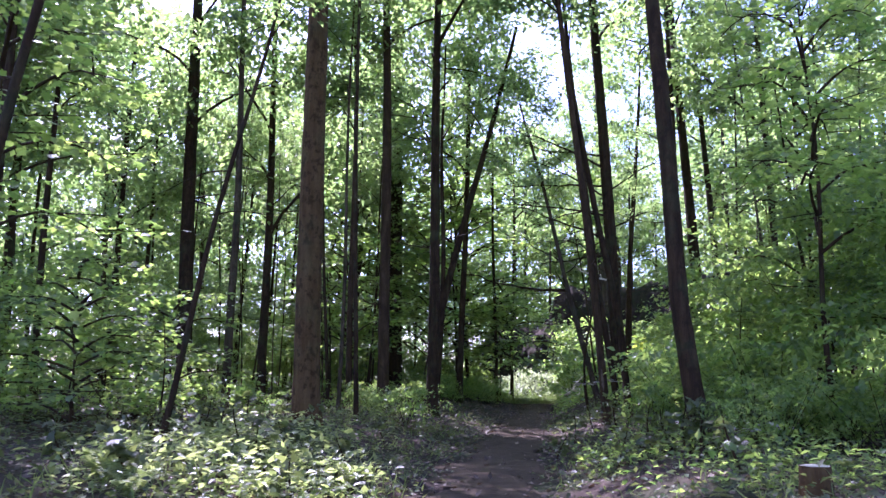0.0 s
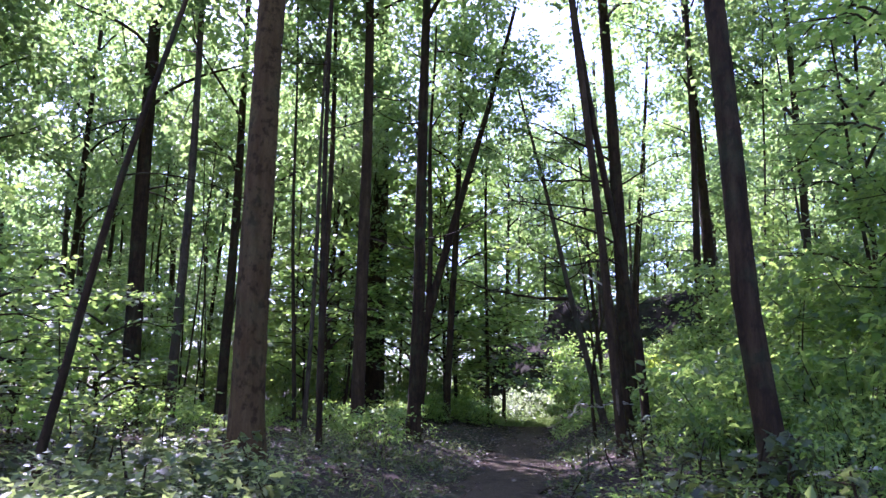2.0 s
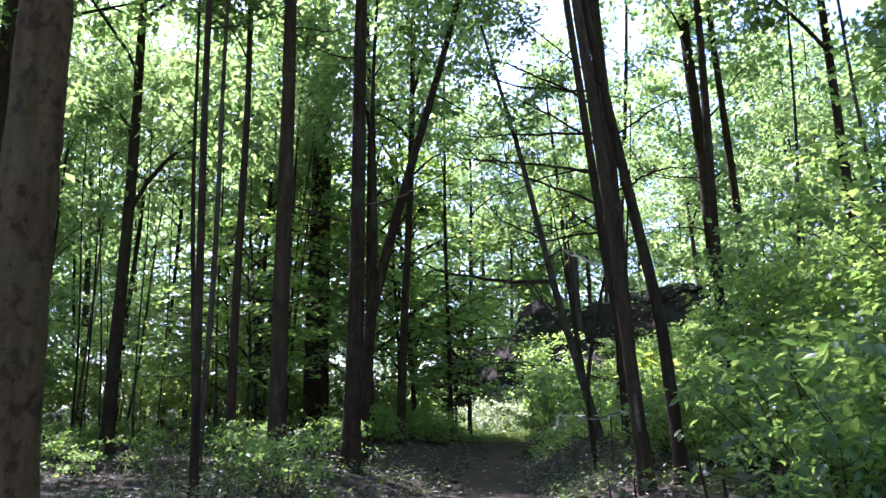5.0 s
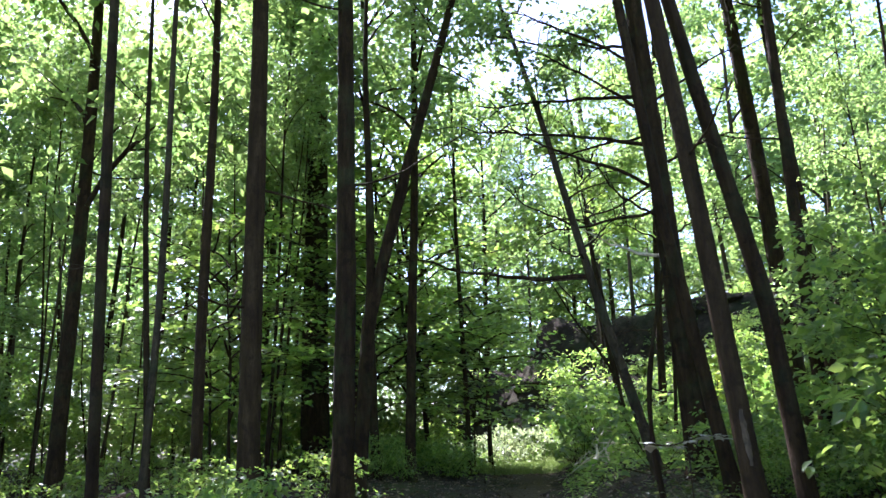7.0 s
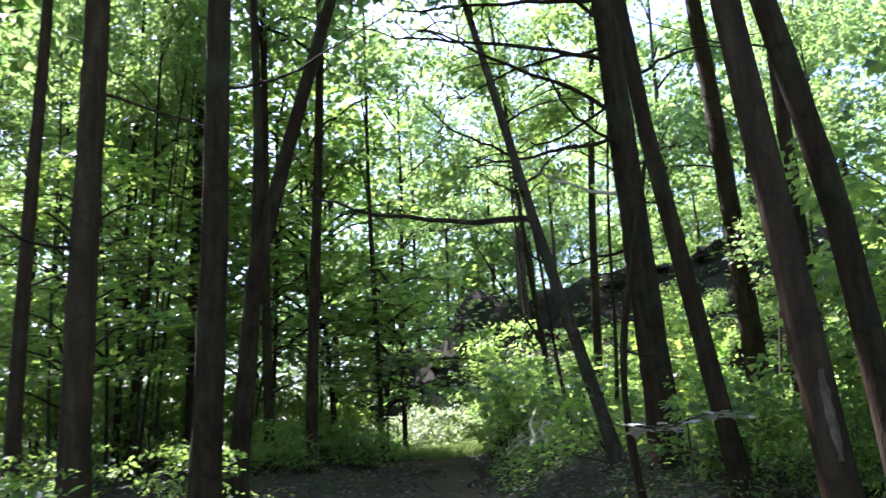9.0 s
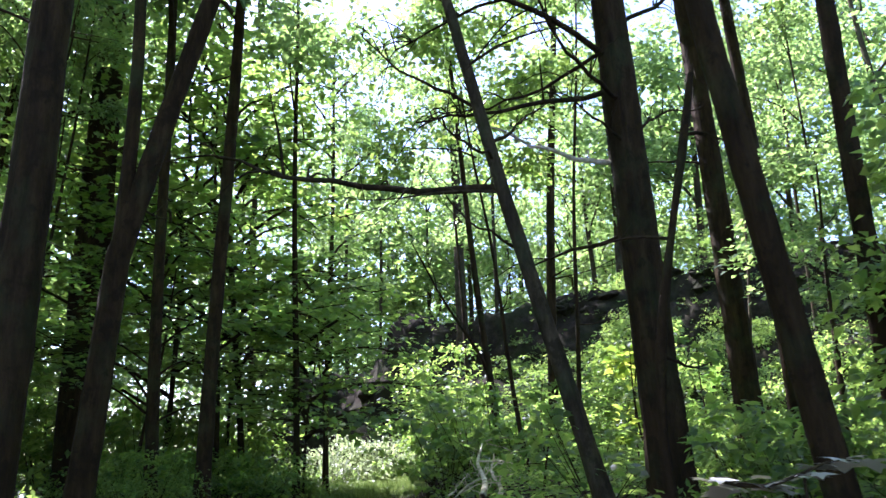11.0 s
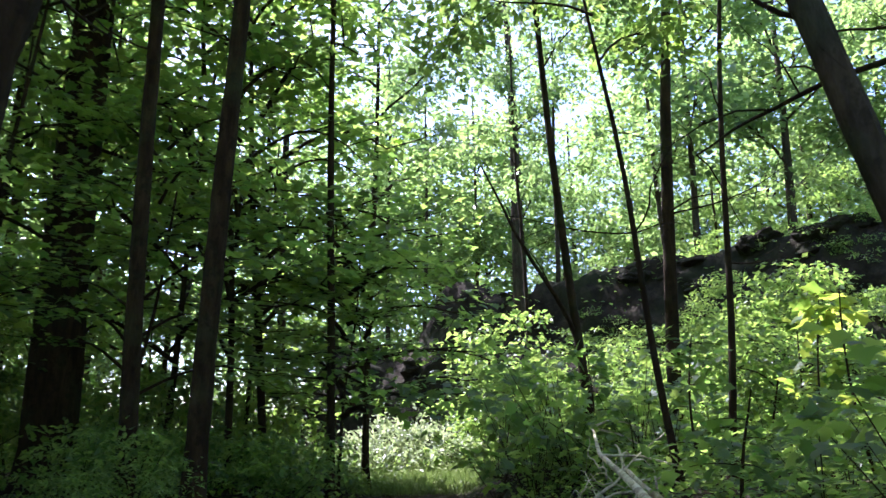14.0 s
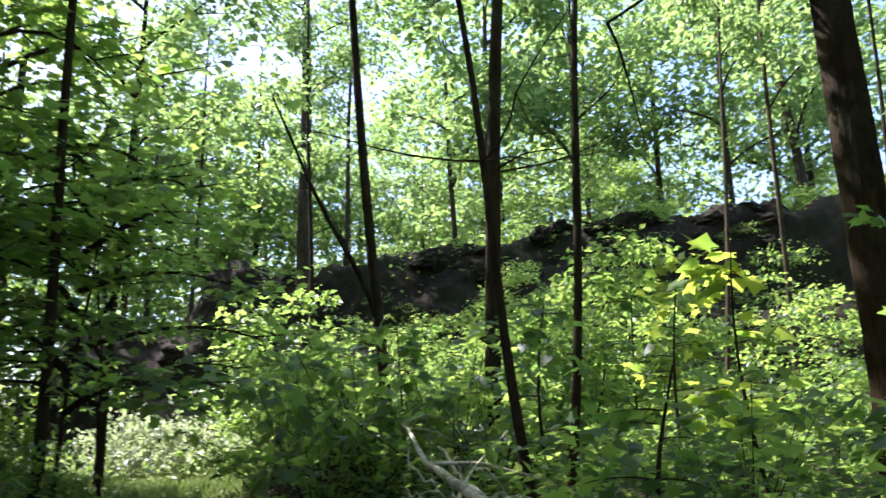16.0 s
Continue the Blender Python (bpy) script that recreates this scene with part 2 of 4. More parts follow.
def grid(xs, ys):
    gx, gy = np.meshgrid(xs, ys, indexing="ij")
    v = np.stack([gx, gy, land(gx, gy)], -1).reshape(-1, 3)
    i, j = np.meshgrid(np.arange(len(xs) - 1), np.arange(len(ys) - 1), indexing="ij")
    n = len(ys)
    return v, np.stack([i * n + j, (i + 1) * n + j, (i + 1) * n + j + 1, i * n + j + 1], -1).reshape(-1, 4)


def spread(lo, hi, step, far):
    near = np.arange(lo, hi, step)
    g = np.cumsum(step * 1.25 ** np.arange(1, 40))
    g = g[g < far]
    return np.concatenate([(lo - g)[::-1], near, near[-1] + g])


gv, gf = grid(spread(-16, 34, 0.4, 900), spread(-6, 60, 0.4, 900))
gv[:, 2] += np.where(np.hypot(gv[:, 0] - 5, gv[:, 1] - 20) < 60, rng.normal(size=len(gv)) * 0.02, 0) - 0.02 * (np.abs(gv[:, 0] - path_x(gv[:, 1])) < 1)
ground = tagged(new("ground", mesh_from("ground", gv, gf, SOIL, True)), "brown woodland floor of leaf litter rising to a bank", "ground", kind="structure")

ys = np.arange(-10, 44, 0.4)
cols = np.linspace(-1, 1, 9)
half = 0.76 + 0.16 * np.sin(ys * 1.7) + 0.12 * np.sin(ys * 4.1 + 1) - 0.15 * smooth((ys - 22) / 10)
px = path_x(ys)[:, None] + cols[None, :] * (half[:, None] + 0.14 * rng.normal(size=(len(ys), 9)) * (np.abs(cols) > 0.9))
py = np.repeat(ys[:, None], 9, 1)
pz = land(px, py) + 0.03 - 0.05 * np.abs(cols[None, :]) ** 6 + rng.normal(size=px.shape) * 0.006
ii, jj = np.meshgrid(np.arange(len(ys) - 1), np.arange(8), indexing="ij")
tagged(new("path", mesh_from("path", np.stack([px, py, pz], -1).reshape(-1, 3),
       np.stack([ii * 9 + jj, ii * 9 + jj + 1, (ii + 1) * 9 + jj + 1, (ii + 1) * 9 + jj], -1).reshape(-1, 4), DIRT, True)),
       "trodden grey-brown dirt footpath strewn with leaves", "path", kind="structure")


# ---- trees ----
def crown_kit(name, seed, radius, height, clusters, per, size, mat, limbs, wood, shell=0.45, taper=0.6, droop=0.25):
    """A crown's meshes, round the z axis from its lowest limb up: its leaves and its limbs."""
    gen = np.random.default_rng(seed)
    limb_ends, limb_meshes = [], []
    for k in range(limbs):
        a = 2.4 * k + gen.uniform(-0.4, 0.4)
        z0 = height * (0.02 + 0.75 * k / limbs)
        reach = radius * (1 - taper * (z0 / height) ** 1.5) * gen.uniform(0.7, 1.0)
        s = np.linspace(0, 1, 7)
        bend = gen.normal(size=2) * 0.25
        pts = np.stack([np.cos(a + bend[0] * s) * reach * s, np.sin(a + bend[0] * s) * reach * s, z0 + height * 0.16 * s ** 0.8 + 0.12 * np.sin(4 * s + k)], 1)
        r0 = (0.005 + 0.0046 * radius ** 2) * (1 - 0.5 * z0 / height)
        pieces = [tube_arrays(pts, r0 * (1 - 0.8 * s), 6, 0.06, gen)]
        for _ in range(4):
            i = gen.integers(2, 6)
            d = unit(gen.normal(size=3) * np.array([1, 1, 0.4]) + (pts[i] - pts[0]) * 0.6)
            q = pts[i] + d[None] * (np.linspace(0, 1, 4) * reach * 0.45)[:, None]
            pieces.append(tube_arrays(q, r0 * 0.4 * np.array([1, 0.8, 0.55, 0.2]), 4, 0.05, gen))
            limb_ends.append(q[-1])
            limb_ends.append(q[2])
        limb_ends.append(pts[-1])
        limb_ends.append(pts[-3])
        limb_meshes.append(mesh_from("branch", *joined(pieces), wood, True))
    ends = np.array(limb_ends)
    rest = max(clusters - len(ends), 0)
    u = gen.normal(size=(rest, 3))
    u = unit(u) * (gen.uniform(shell, 1, rest) ** 0.6)[:, None]
    cz = (u[:, 2] * 0.5 + 0.5) * height
    rr = radius * np.sqrt(np.clip(1 - (np.abs(cz / height - 0.4) / 0.62) ** 2, 0.05, 1))
    centres = np.concatenate([ends, np.stack([u[:, 0] * rr, u[:, 1] * rr, cz], 1)])[:clusters]
    pos, way, up, ln = spray_leaves(centres, radius * gen.uniform(0.16, 0.34, len(centres)), per, size, gen, 0.24, droop / radius)
    leaves = mesh_from("crown", *leaf_arrays(pos, way, up, ln, ln * gen.uniform(0.55, 0.85, len(ln))), mat)
    return leaves, limb_meshes


def maple_kit(seed, radius, height, limbs, tiers, per, size, mat):
    """A young maple's crown: flat, drooping tiers of five-pointed leaves on arching limbs."""
    gen = np.random.default_rng(seed)
    tips, limb_meshes = [], []
    for k in range(limbs):
        a, z0 = 2.4 * k + gen.uniform(-0.4, 0.4), height * (0.02 + 0.8 * k / limbs)
        reach = radius * (1.05 - 0.65 * z0 / height) * gen.uniform(0.7, 1.0)
        s = np.linspace(0, 1, 8)
        turn = a + gen.normal() * 0.4 * s
        pts = np.stack([np.cos(turn) * reach * s, np.sin(turn) * reach * s, z0 + height * 0.1 * np.sin(2.6 * s)], 1)
        pieces = [tube_arrays(pts, (0.012 + 0.009 * radius) * (1 - 0.8 * s), 6, 0.06, gen)]
        for i in (3, 4, 5, 6):
            d = unit(np.array([np.cos(turn[i] + (0.9 if i % 2 else -0.9)), np.sin(turn[i] + (0.9 if i % 2 else -0.9)), 0.05]))
            q = pts[i] + d[None] * (np.linspace(0, 1, 4) * reach * 0.4)[:, None]
            pieces.append(tube_arrays(q, 0.006 * radius * np.array([1, 0.8, 0.6, 0.3]), 4, 0.05, gen))
            tips += [q[-1], q[2]]
        tips += [pts[-1], pts[-2], pts[4]]
        limb_meshes.append(mesh_from("branch", *joined(pieces), BARK_DARK, True))
    c = np.array(tips)[gen.permutation(len(tips))[:tiers]]
    pos, way, up, ln = spray_leaves(c, radius * gen.uniform(0.18, 0.32, len(c)), per, size, gen, 0.07, 0.22 / radius, 0.26)
    return mesh_from("crown", *lobed_arrays(pos, way, up, ln * 0.85), mat), limb_meshes


KITS = {
    "dense": [maple_kit(98 + i, 1.8, 2.8, 13, 100, 22, 0.105, LEAF_UNDER) for i in range(2)],
    "maple": [maple_kit(90 + i, 1.9, 3.2, 10, 64, 14, 0.13, LEAF_UNDER) for i in range(3)],
    "maple_tall": [maple_kit(95 + i, 2.3, 7.0, 15, 115, 18, 0.15, LEAF_UNDER) for i in range(3)],
    "tall": [crown_kit("tall", 20 + i, 3.1, 10.5, 108, 42, 0.2, LEAF_CANOPY, 7, BARK_DARK) for i in range(4)],
    "slim": [crown_kit("slim", 40 + i, 1.8, 7.0, 74, 38, 0.145, LEAF_CANOPY, 5, BARK_DARK) for i in range(3)],
    "far": [crown_kit("far", 60 + i, 3.8, 12.0, 105, 34, 0.3, LEAF_CANOPY, 6, BARK_GREY, 0.3) for i in range(3)],
    "under": [crown_kit("under", 80 + i, 1.6, 3.2, 56, 38, 0.125, LEAF_UNDER, 6, BARK_DARK, 0.2, 0.7, 0.5) for i in range(4)],
}


def trunk_line(x, y, lx, ly, height, wob, gen, kink=(9.0, 0.0), fine=False):
    """From under the ground up; x and y hold at 2 m above the eye's floor."""
    base = float(land(x - 2 * lx, y - 2 * ly))
    z = np.concatenate([[-0.25, 0.0, 0.15, 0.4, 0.8], np.arange(1.0, 9.0, 0.22) if fine else [1.4], np.arange(9.2 if fine else 2.1, height, 0.7)])
    k = z / height
    w = np.stack([np.sin(k * 9 + gen.uniform(0, 6)), np.sin(k * 7 + gen.uniform(0, 6))], 1) * wob
    zz = base + z
    return np.stack([x + lx * (zz - 2) + kink[1] * np.maximum(zz - kink[0], 0) + w[:, 0], y + ly * (zz - 2) + w[:, 1], zz], 1), z


def tree(x, y, lx, ly, r, height, kit, base_crown, mat, label, seed, dead=0, dead_way=None, name="tree", crown_scale=1.0, snag=False, group="woodland trees", kink=(9.0, 0.0), fine=False):
    gen = np.random.default_rng(seed)
    pts, z = trunk_line(x, y, lx, ly, height, 0.035, gen, kink, fine)
    foot = pts[1]
    t = thing(name, foot, label, "tree", group)
    rad = r * (1.06 - 0.72 * (np.maximum(z, 0) / height) ** 1.1) * (1 + 0.42 * np.exp(-np.maximum(z, 0) / 0.3))
    part("trunk", mesh_from("trunk", *tube_arrays(pts - foot, rad, 24 if fine else 14 if r > 0.07 else 8, 0.06 if fine else 0.045, gen), mat, True), t)
    if not snag:
        leaves, limbs = KITS[kit][seed % len(KITS[kit])]
        i = int(np.argmin(np.abs(z - base_crown)))
        s = (height - base_crown + 1.5) / {"tall": 10.5, "slim": 7.0, "far": 12.0, "under": 3.2, "maple": 3.2, "maple_tall": 7.0, "dense": 2.8}[kit]
        away = (pts[-1] - pts[i]) / max(z[-1] - z[i], 0.1)
        lean = Matrix(((1, 0, away[0], 0), (0, 1, away[1], 0), (0, 0, 1, 0), (0, 0, 0, 1)))     # the crown follows its trunk
        m = Matrix.Translation(pts[i] - foot) @ lean @ Matrix.Rotation(gen.uniform(0, 6.28), 4, "Z") @ Matrix.Diagonal((crown_scale * s ** 0.5, crown_scale * s ** 0.5, s, 1))
        part("crown", leaves, t, m)
        for me in limbs:
            part("branch", me, t, m)
    for k in range(dead):
        zz = gen.uniform(0.22, 0.5) * height if height < 14 else gen.uniform(2.6, 9.5)
        i = int(np.argmin(np.abs(z - zz)))
        a = gen.uniform(0, 6.28) if dead_way is None else dead_way + gen.normal() * 0.6
        part("branch", dead_branch(pts[i] - foot, a, gen.uniform(0.9, 2.6), 0.1 * r + 0.008, gen, mat), t)
    return t


def dead_branch(p, a, length, r, gen, mat):
    s = np.linspace(0, 1, 8)
    turn = np.cumsum(gen.normal(size=8) * 0.16)
    lift = gen.uniform(-0.25, 0.45)
    step = length / 7
    q = np.stack([np.cos(a + turn), np.sin(a + turn), lift + 0.3 * np.sin(3 * s + gen.uniform(0, 6))], 1) * step
    pts = p + np.concatenate([np.zeros((1, 3)), np.cumsum(q, 0)[:-1]])
    pieces = [tube_arrays(pts, r * (1 - 0.75 * s), 6, 0.08, gen)]
    for i in range(2, 7):
        d = unit(q[i] / step + gen.normal(size=3) * 0.8)
        n = np.linspace(0, 1, 4)
        tw = pts[i] + d[None] * (n * length * gen.uniform(0.15, 0.4))[:, None] + np.stack([0 * n, 0 * n, gen.normal() * 0.1 * n * n], 1)
        pieces.append(tube_arrays(tw, r * 0.4 * (1 - 0.8 * n), 4, 0.05, gen))
    return mesh_from("branch", *joined(pieces), mat, True)


def limb_to(t, a, b, sag, r, mat, gen, twigs=6, name="branch", label=""):
    """A limb of tree t from a to b, in world metres."""
    foot = np.array(t.location)
    s = np.linspace(0, 1, 12)
    a, b = np.array(a, float) - foot, np.array(b, float) - foot
    pts = a + (b - a) * s[:, None]
    pts[:, 2] += -sag * np.sin(np.pi * s) + gen.normal(size=12) * 0.02
    pts[:, 0] += 0.05 * np.sin(8 * s)
    pieces = [tube_arrays(pts, r * (1 - 0.7 * s), 7, 0.06, gen)]
    span = np.linalg.norm(b - a)
    for _ in range(twigs):
        i = gen.integers(3, 12)
        d = unit(unit(b - a) * 0.6 + gen.normal(size=3) * 0.6)
        n = np.linspace(0, 1, 5)
        q = pts[i] + d[None] * (n * span * gen.uniform(0.12, 0.4))[:, None]
        q[:, 2] += 0.08 * np.sin(5 * n)
        pieces.append(tube_arrays(q, r * 0.35 * (1 - 0.8 * n), 4, 0.05, gen))
    return part(name, mesh_from(name, *joined(pieces), mat, True), t, None, label)


BROWN = "straight brown-barked tree trunk with mottled patches"
DARK = "tall dark-barked woodland tree beside the path"
THIN = "slender dark-barked pole tree in the wood"
# x, y at 2 m, lean x, lean y, radius, height, crown, where it begins, bark, label, dead branches
TREES = {
    "mottled": (-2.39, 13.84, -0.009, -0.002, 0.228, 23, "tall", 11, BARK_BROWN, BROWN, 0),
    "old": (-8.26, 24.54, -0.021, 0.001, 0.240, 23, "tall", 9, BARK_DARK, "thick dark-barked tree among brambles", 4),
    "side": (-5.67, 20.48, -0.006, 0.007, 0.102, 16, "slim", 9, BARK_GREY, THIN, 3),
    "leaner": (-3.85, 11.54, 0.206, 0.020, 0.050, 9, "slim", 6.0, BARK_DARK, "thin grey tree leaning over the herbs", 2),
    "pole": (-2.91, 24.44, -0.007, 0.030, 0.092, 17, "slim", 9, BARK_RED, THIN, 2),
    "reddish": (-1.69, 22.90, -0.013, 0.022, 0.160, 22, "tall", 11, BARK_RED, "straight reddish-brown tree with split bark", 3),
    "dark": (-0.27, 22.50, 0.012, 0.056, 0.162, 22, "tall", 11, BARK_DARK, DARK, 2),
    "stout": (-2.23, 35.40, -0.004, 0.0, 0.41, 25, "tall", 10.5, BARK_DARK, DARK, 5),
    "bank": (0.79, 30.34, 0.030, -0.004, 0.121, 20, "tall", 9, BARK_DARK, DARK, 1),
    "slant": (-0.13, 25.17, 0.09, 0.03, 0.135, 14, "slim", 8, BARK_DARK, "dark tree leaning towards the path", 2),
    "mate": (-0.19, 31.21, -0.016, 0.003, 0.114, 19, "tall", 9, BARK_DARK, DARK, 1),
    "beyond": (1.51, 46.08, -0.008, -0.002, 0.152, 20, "slim", 11, BARK_DARK, DARK, 1),
    "hill_pole": (5.94, 60.71, 0.001, -0.000, 0.100, 19, "far", 9, BARK_GREY, "distant slender tree past the bank", 0),
    "tip_pole": (7.98, 55.71, 0.008, 0.000, 0.100, 15, "slim", 9.5, BARK_GREY, "slender tree growing behind the rocky bank", 0),
    "bent": (3.37, 10.60, -0.115, 0.061, 0.127, 19, "tall", 10, BARK_DARK, "dark tree leaning over the path", 1),
    "big": (5.48, 23.57, -0.042, 0.004, 0.205, 23, "tall", 11, BARK_DARK, "big dark tree with many dead lower branches", 0),
    "twin": (4.43, 20.21, -0.146, 0.039, 0.084, 17, "slim", 10, BARK_DARK, "dark tree leaning to its bigger neighbour", 1),
    "right_a": (9.5, 27.75, -0.035, 0.02, 0.200, 21, "tall", 10, BARK_DARK, DARK, 2),
    "peeling": (3.65, 17.62, -0.078, 0.037, 0.089, 18, "slim", 10, BARK_RED, "leaning tree with bark peeling off", 1),
    "right_b": (4.20, 17.83, -0.055, 0.023, 0.080, 17, "slim", 10, BARK_DARK, THIN, 1),
    "right_c": (10.12, 27.43, -0.034, 0.006, 0.130, 18, "slim", 9, BARK_DARK, THIN, 2),
    "right_e": (7.0, 22.2, 0.0, 0.0, 0.1, 18, "slim", 10, BARK_DARK, THIN, 2),
    "crooked": (4.47, 23.64, -0.214, 0.108, 0.084, 10, "slim", 6.5, BARK_GREY, "crooked grey tree leaning with a long dead limb", 2),
    "slope_a": (7.79, 32.21, 0.089, 0.038, 0.113, 17, "slim", 8.5, BARK_DARK, THIN, 3),
    "forked": (7.21, 34.50, -0.088, -0.007, 0.084, 14, "slim", 8, BARK_DARK, "thin dark tree forked low down", 0),
    "whip": (5.72, 28.59, -0.114, 0.038, 0.041, 7, "under", 4.6, BARK_DARK, "thin dark sapling leaning uphill", 3),
    "wand": (7.31, 29.81, 0.065, -0.025, 0.049, 10, "slim", 6.5, BARK_DARK, "thin straight sapling on the slope", 2),
    "top_tree": (10.75, 49.22, -0.016, 0.004, 0.253, 18, "tall", 7, BARK_GREY, "grey tree standing on the rocky bank", 1),
    "right_f": (9.91, 22.32, -0.002, 0.001, 0.113, 18, "tall", 8, BARK_DARK, DARK, 3),
    "thin_a": (-3.55, 23.55, -0.045, 0.018, 0.057, 15, "slim", 9, BARK_DARK, THIN, 1),
    "thin_b": (-2.84, 21.61, 0.008, 0.030, 0.055, 15, "slim", 9, BARK_GREY, THIN, 1),
    # the next five carry crowns added to shade the ground, some out of view
    "shade_rod": (-1.98, 17.6, -0.012, 0.01, 0.055, 21, "tall", 12.5, BARK_DARK, THIN, 2),
    "shade": (2.5, 35.2, -0.01, 0.0, 0.08, 17, "slim", 8.0, BARK_DARK, DARK, 1),
    "shade_tree_a": (-9.0, 14.8, 0.01, 0.0, 0.1, 18, "tall", 8.0, BARK_DARK, DARK, 1),
    "shade_tree_b": (-10.8, 20.4, -0.01, 0.0, 0.09, 17, "slim", 8.0, BARK_DARK, DARK, 2),
    "shade_tree_c": (-11.8, 17.6, 0.0, 0.0, 0.08, 17, "slim", 8.0, BARK_DARK, DARK, 2),
    "edge": (-3.85, 5.95, 0.2, 0.0, 0.055, 8, "slim", 4.4, BARK_DARK, "dark tree leaning over the herbs", 1),
}
KINKS = {"bent": (2.4, 0.09), "right_b": (2.6, -0.1), "slant": (3.5, 0.17), "twin": (4.0, 0.07)}     # where a trunk changes its lean, and by how much
WIDE = {"dark": 1.35, "mate": 1.15, "bent": 1.2, "shade": 1.25, "shade_tree_b": 1.15, "shade_tree_c": 1.15}     # crowns spread further, to cast more shade
made = {}
for k, (key, row) in enumerate(TREES.items()):
    x, y, lx, ly, r, hgt, kit, hc, mat, label, dead = row
    made[key] = tree(x, y, lx, ly, r, hgt, kit, hc, mat, label, 300 + k, dead, kink=KINKS.get(key, (9.0, 0.0)),
                     crown_scale=WIDE.get(key, 1.0), fine=r > 0.075 and y < 32)

gen = np.random.default_rng(5)
limb_to(made["slant"], (0.0, 25.22, 3.3), (0.06, 25.5, 13.0), 0.0, 0.095, BARK_DARK, gen, 3, label="upright second stem")
limb_to(made["crooked"], (3.98, 23.88, 4.05), (0.95, 25.2, 4.75), 0.16, 0.05, BARK_DARK, gen, 9, label="long dead limb")
# pale wood stands in for the light along this limb's top
limb_to(made["big"], (5.38, 23.58, 4.3), (4.09, 24.6, 5.15), 0.12, 0.035, DEADWOOD, gen, 4, label="limb coloured pale as lit from above")
limb_to(made["big"], (5.4, 23.57, 3.6), (5.15, 26.6, 3.8), 0.02, 0.03, BARK_DARK, gen, 4)
limb_to(made["forked"], (7.12, 34.49, 3.0), (5.0, 33.5, 6.0), -0.05, 0.05, BARK_DARK, gen, 4)
for z0, dx, dy, dz, r in ((5.6, -2.9, -0.4, 1.0, 0.04), (5.2, -2.2, 0.8, -0.2, 0.034), (6.4, -3.2, 0.4, 0.5, 0.04), (6.9, -2.4, -0.9, 1.0, 0.034), (5.0, -1.6, -1.2, 0.7, 0.028),
                          (6.0, 1.8, -0.4, 0.5, 0.03), (4.7, 1.3, 0.5, 0.6, 0.022), (7.4, -3.0, 0.9, 0.2, 0.04), (7.9, -2.6, -0.3, 1.1, 0.036), (6.6, -2.2, 1.6, -0.3, 0.03),
                          (5.8, -1.8, 1.5, -0.4, 0.026), (8.4, -2.8, 0.6, 0.6, 0.036), (7.2, 1.9, -0.8, 0.9, 0.03), (4.4, -1.2, -0.8, 0.3, 0.018)):
    a = (5.48 - 0.042 * (z0 - 2), 23.57 + 0.004 * (z0 - 2), z0)
    limb_to(made["big"], a, (a[0] + dx, a[1] + dy, z0 + dz), gen.uniform(-0.2, 0.25), r, BARK_DARK, gen, 11)
for z0, dx, dy, dz, r in ((4.6, 1.0, 0.6, 0.9, 0.022), (5.0, -1.3, 0.3, 0.9, 0.024), (4.4, -0.9, -0.7, 0.2, 0.02), (3.3, -0.9, 0.4, 0.9, 0.018)):
    a = (4.47 - 0.214 * (z0 - 2), 23.64 + 0.108 * (z0 - 2), z0)
    limb_to(made["crooked"], a, (a[0] + dx, a[1] + dy, z0 + dz), 0.05, r, BARK_DARK, gen, 8)

# the wood further off
AISLE = np.array([(0.3, -6), (0.5, 9.4), (2.0, 19.6), (4.1, 32.5), (5.2, 41), (7.5, 60), (13, 90)], float)


def clear(x, y, keep):
    return abs(x - np.interp(y, AISLE[:, 1], AISLE[:, 0])) > keep


def apart(x, y, taken, gap):
    return all((x - a) ** 2 + (y - b) ** 2 > gap * gap for a, b in taken)


taken = [(r[0], r[1]) for r in TREES.values()]
GLADES = [(-2.6, 11.0), (-2.9, 13.0), (-1.2, 9.0), (5.3, 43.0), (7.6, 40.5), (6.6, 28.8), (4.6, 14.0), (5.0, 40.0)]     # spots that the sun reaches through the leaves


def shades(x, y):
    c = 1 / math.tan(SUN_EL)
    for gx, gy in GLADES:
        for h in (6, 9, 12, 15, 18):
            if (gx + math.sin(SUN_AZ) * c * h - x) ** 2 + (gy + math.cos(SUN_AZ) * c * h - y) ** 2 < 3.6 ** 2:
                return True
    return False


gen = np.random.default_rng(8)


def plant(count, box, keep, gap, make, open_sun=True):
    done = tries = 0
    while done < count and tries < count * 60:
        tries += 1
        x, y = gen.uniform(box[0], box[1]), gen.uniform(box[2], box[3])
        if make in (wood_tree, canopy_tree, pole_tree) and 4 < x < 13 and 23 < y < 44:
            continue
        if 4.4 < x < 6.7 and 18 < y < 23.4 or 6 < x < 9 and 24 < y < 28:
            continue
        if clear(x, y, keep) and apart(x, y, taken, gap) and not (open_sun and shades(x, y)):
            taken.append((x, y))
            make(x, y, 1000 + len(taken))
            done += 1


def wood_tree(x, y, seed):
    g = np.random.default_rng(seed)
    r = g.uniform(0.05, 0.17)
    tree(x, y, g.normal() * 0.03, g.normal() * 0.03, r, 11 + 60 * r + g.uniform(-1, 2), "tall" if r > 0.1 else "slim", g.uniform(5, 9), (BARK_DARK, BARK_GREY, BARK_DARK)[seed % 3],
         "dark woodland tree among dense undergrowth", seed, int(g.integers(0, 4)))


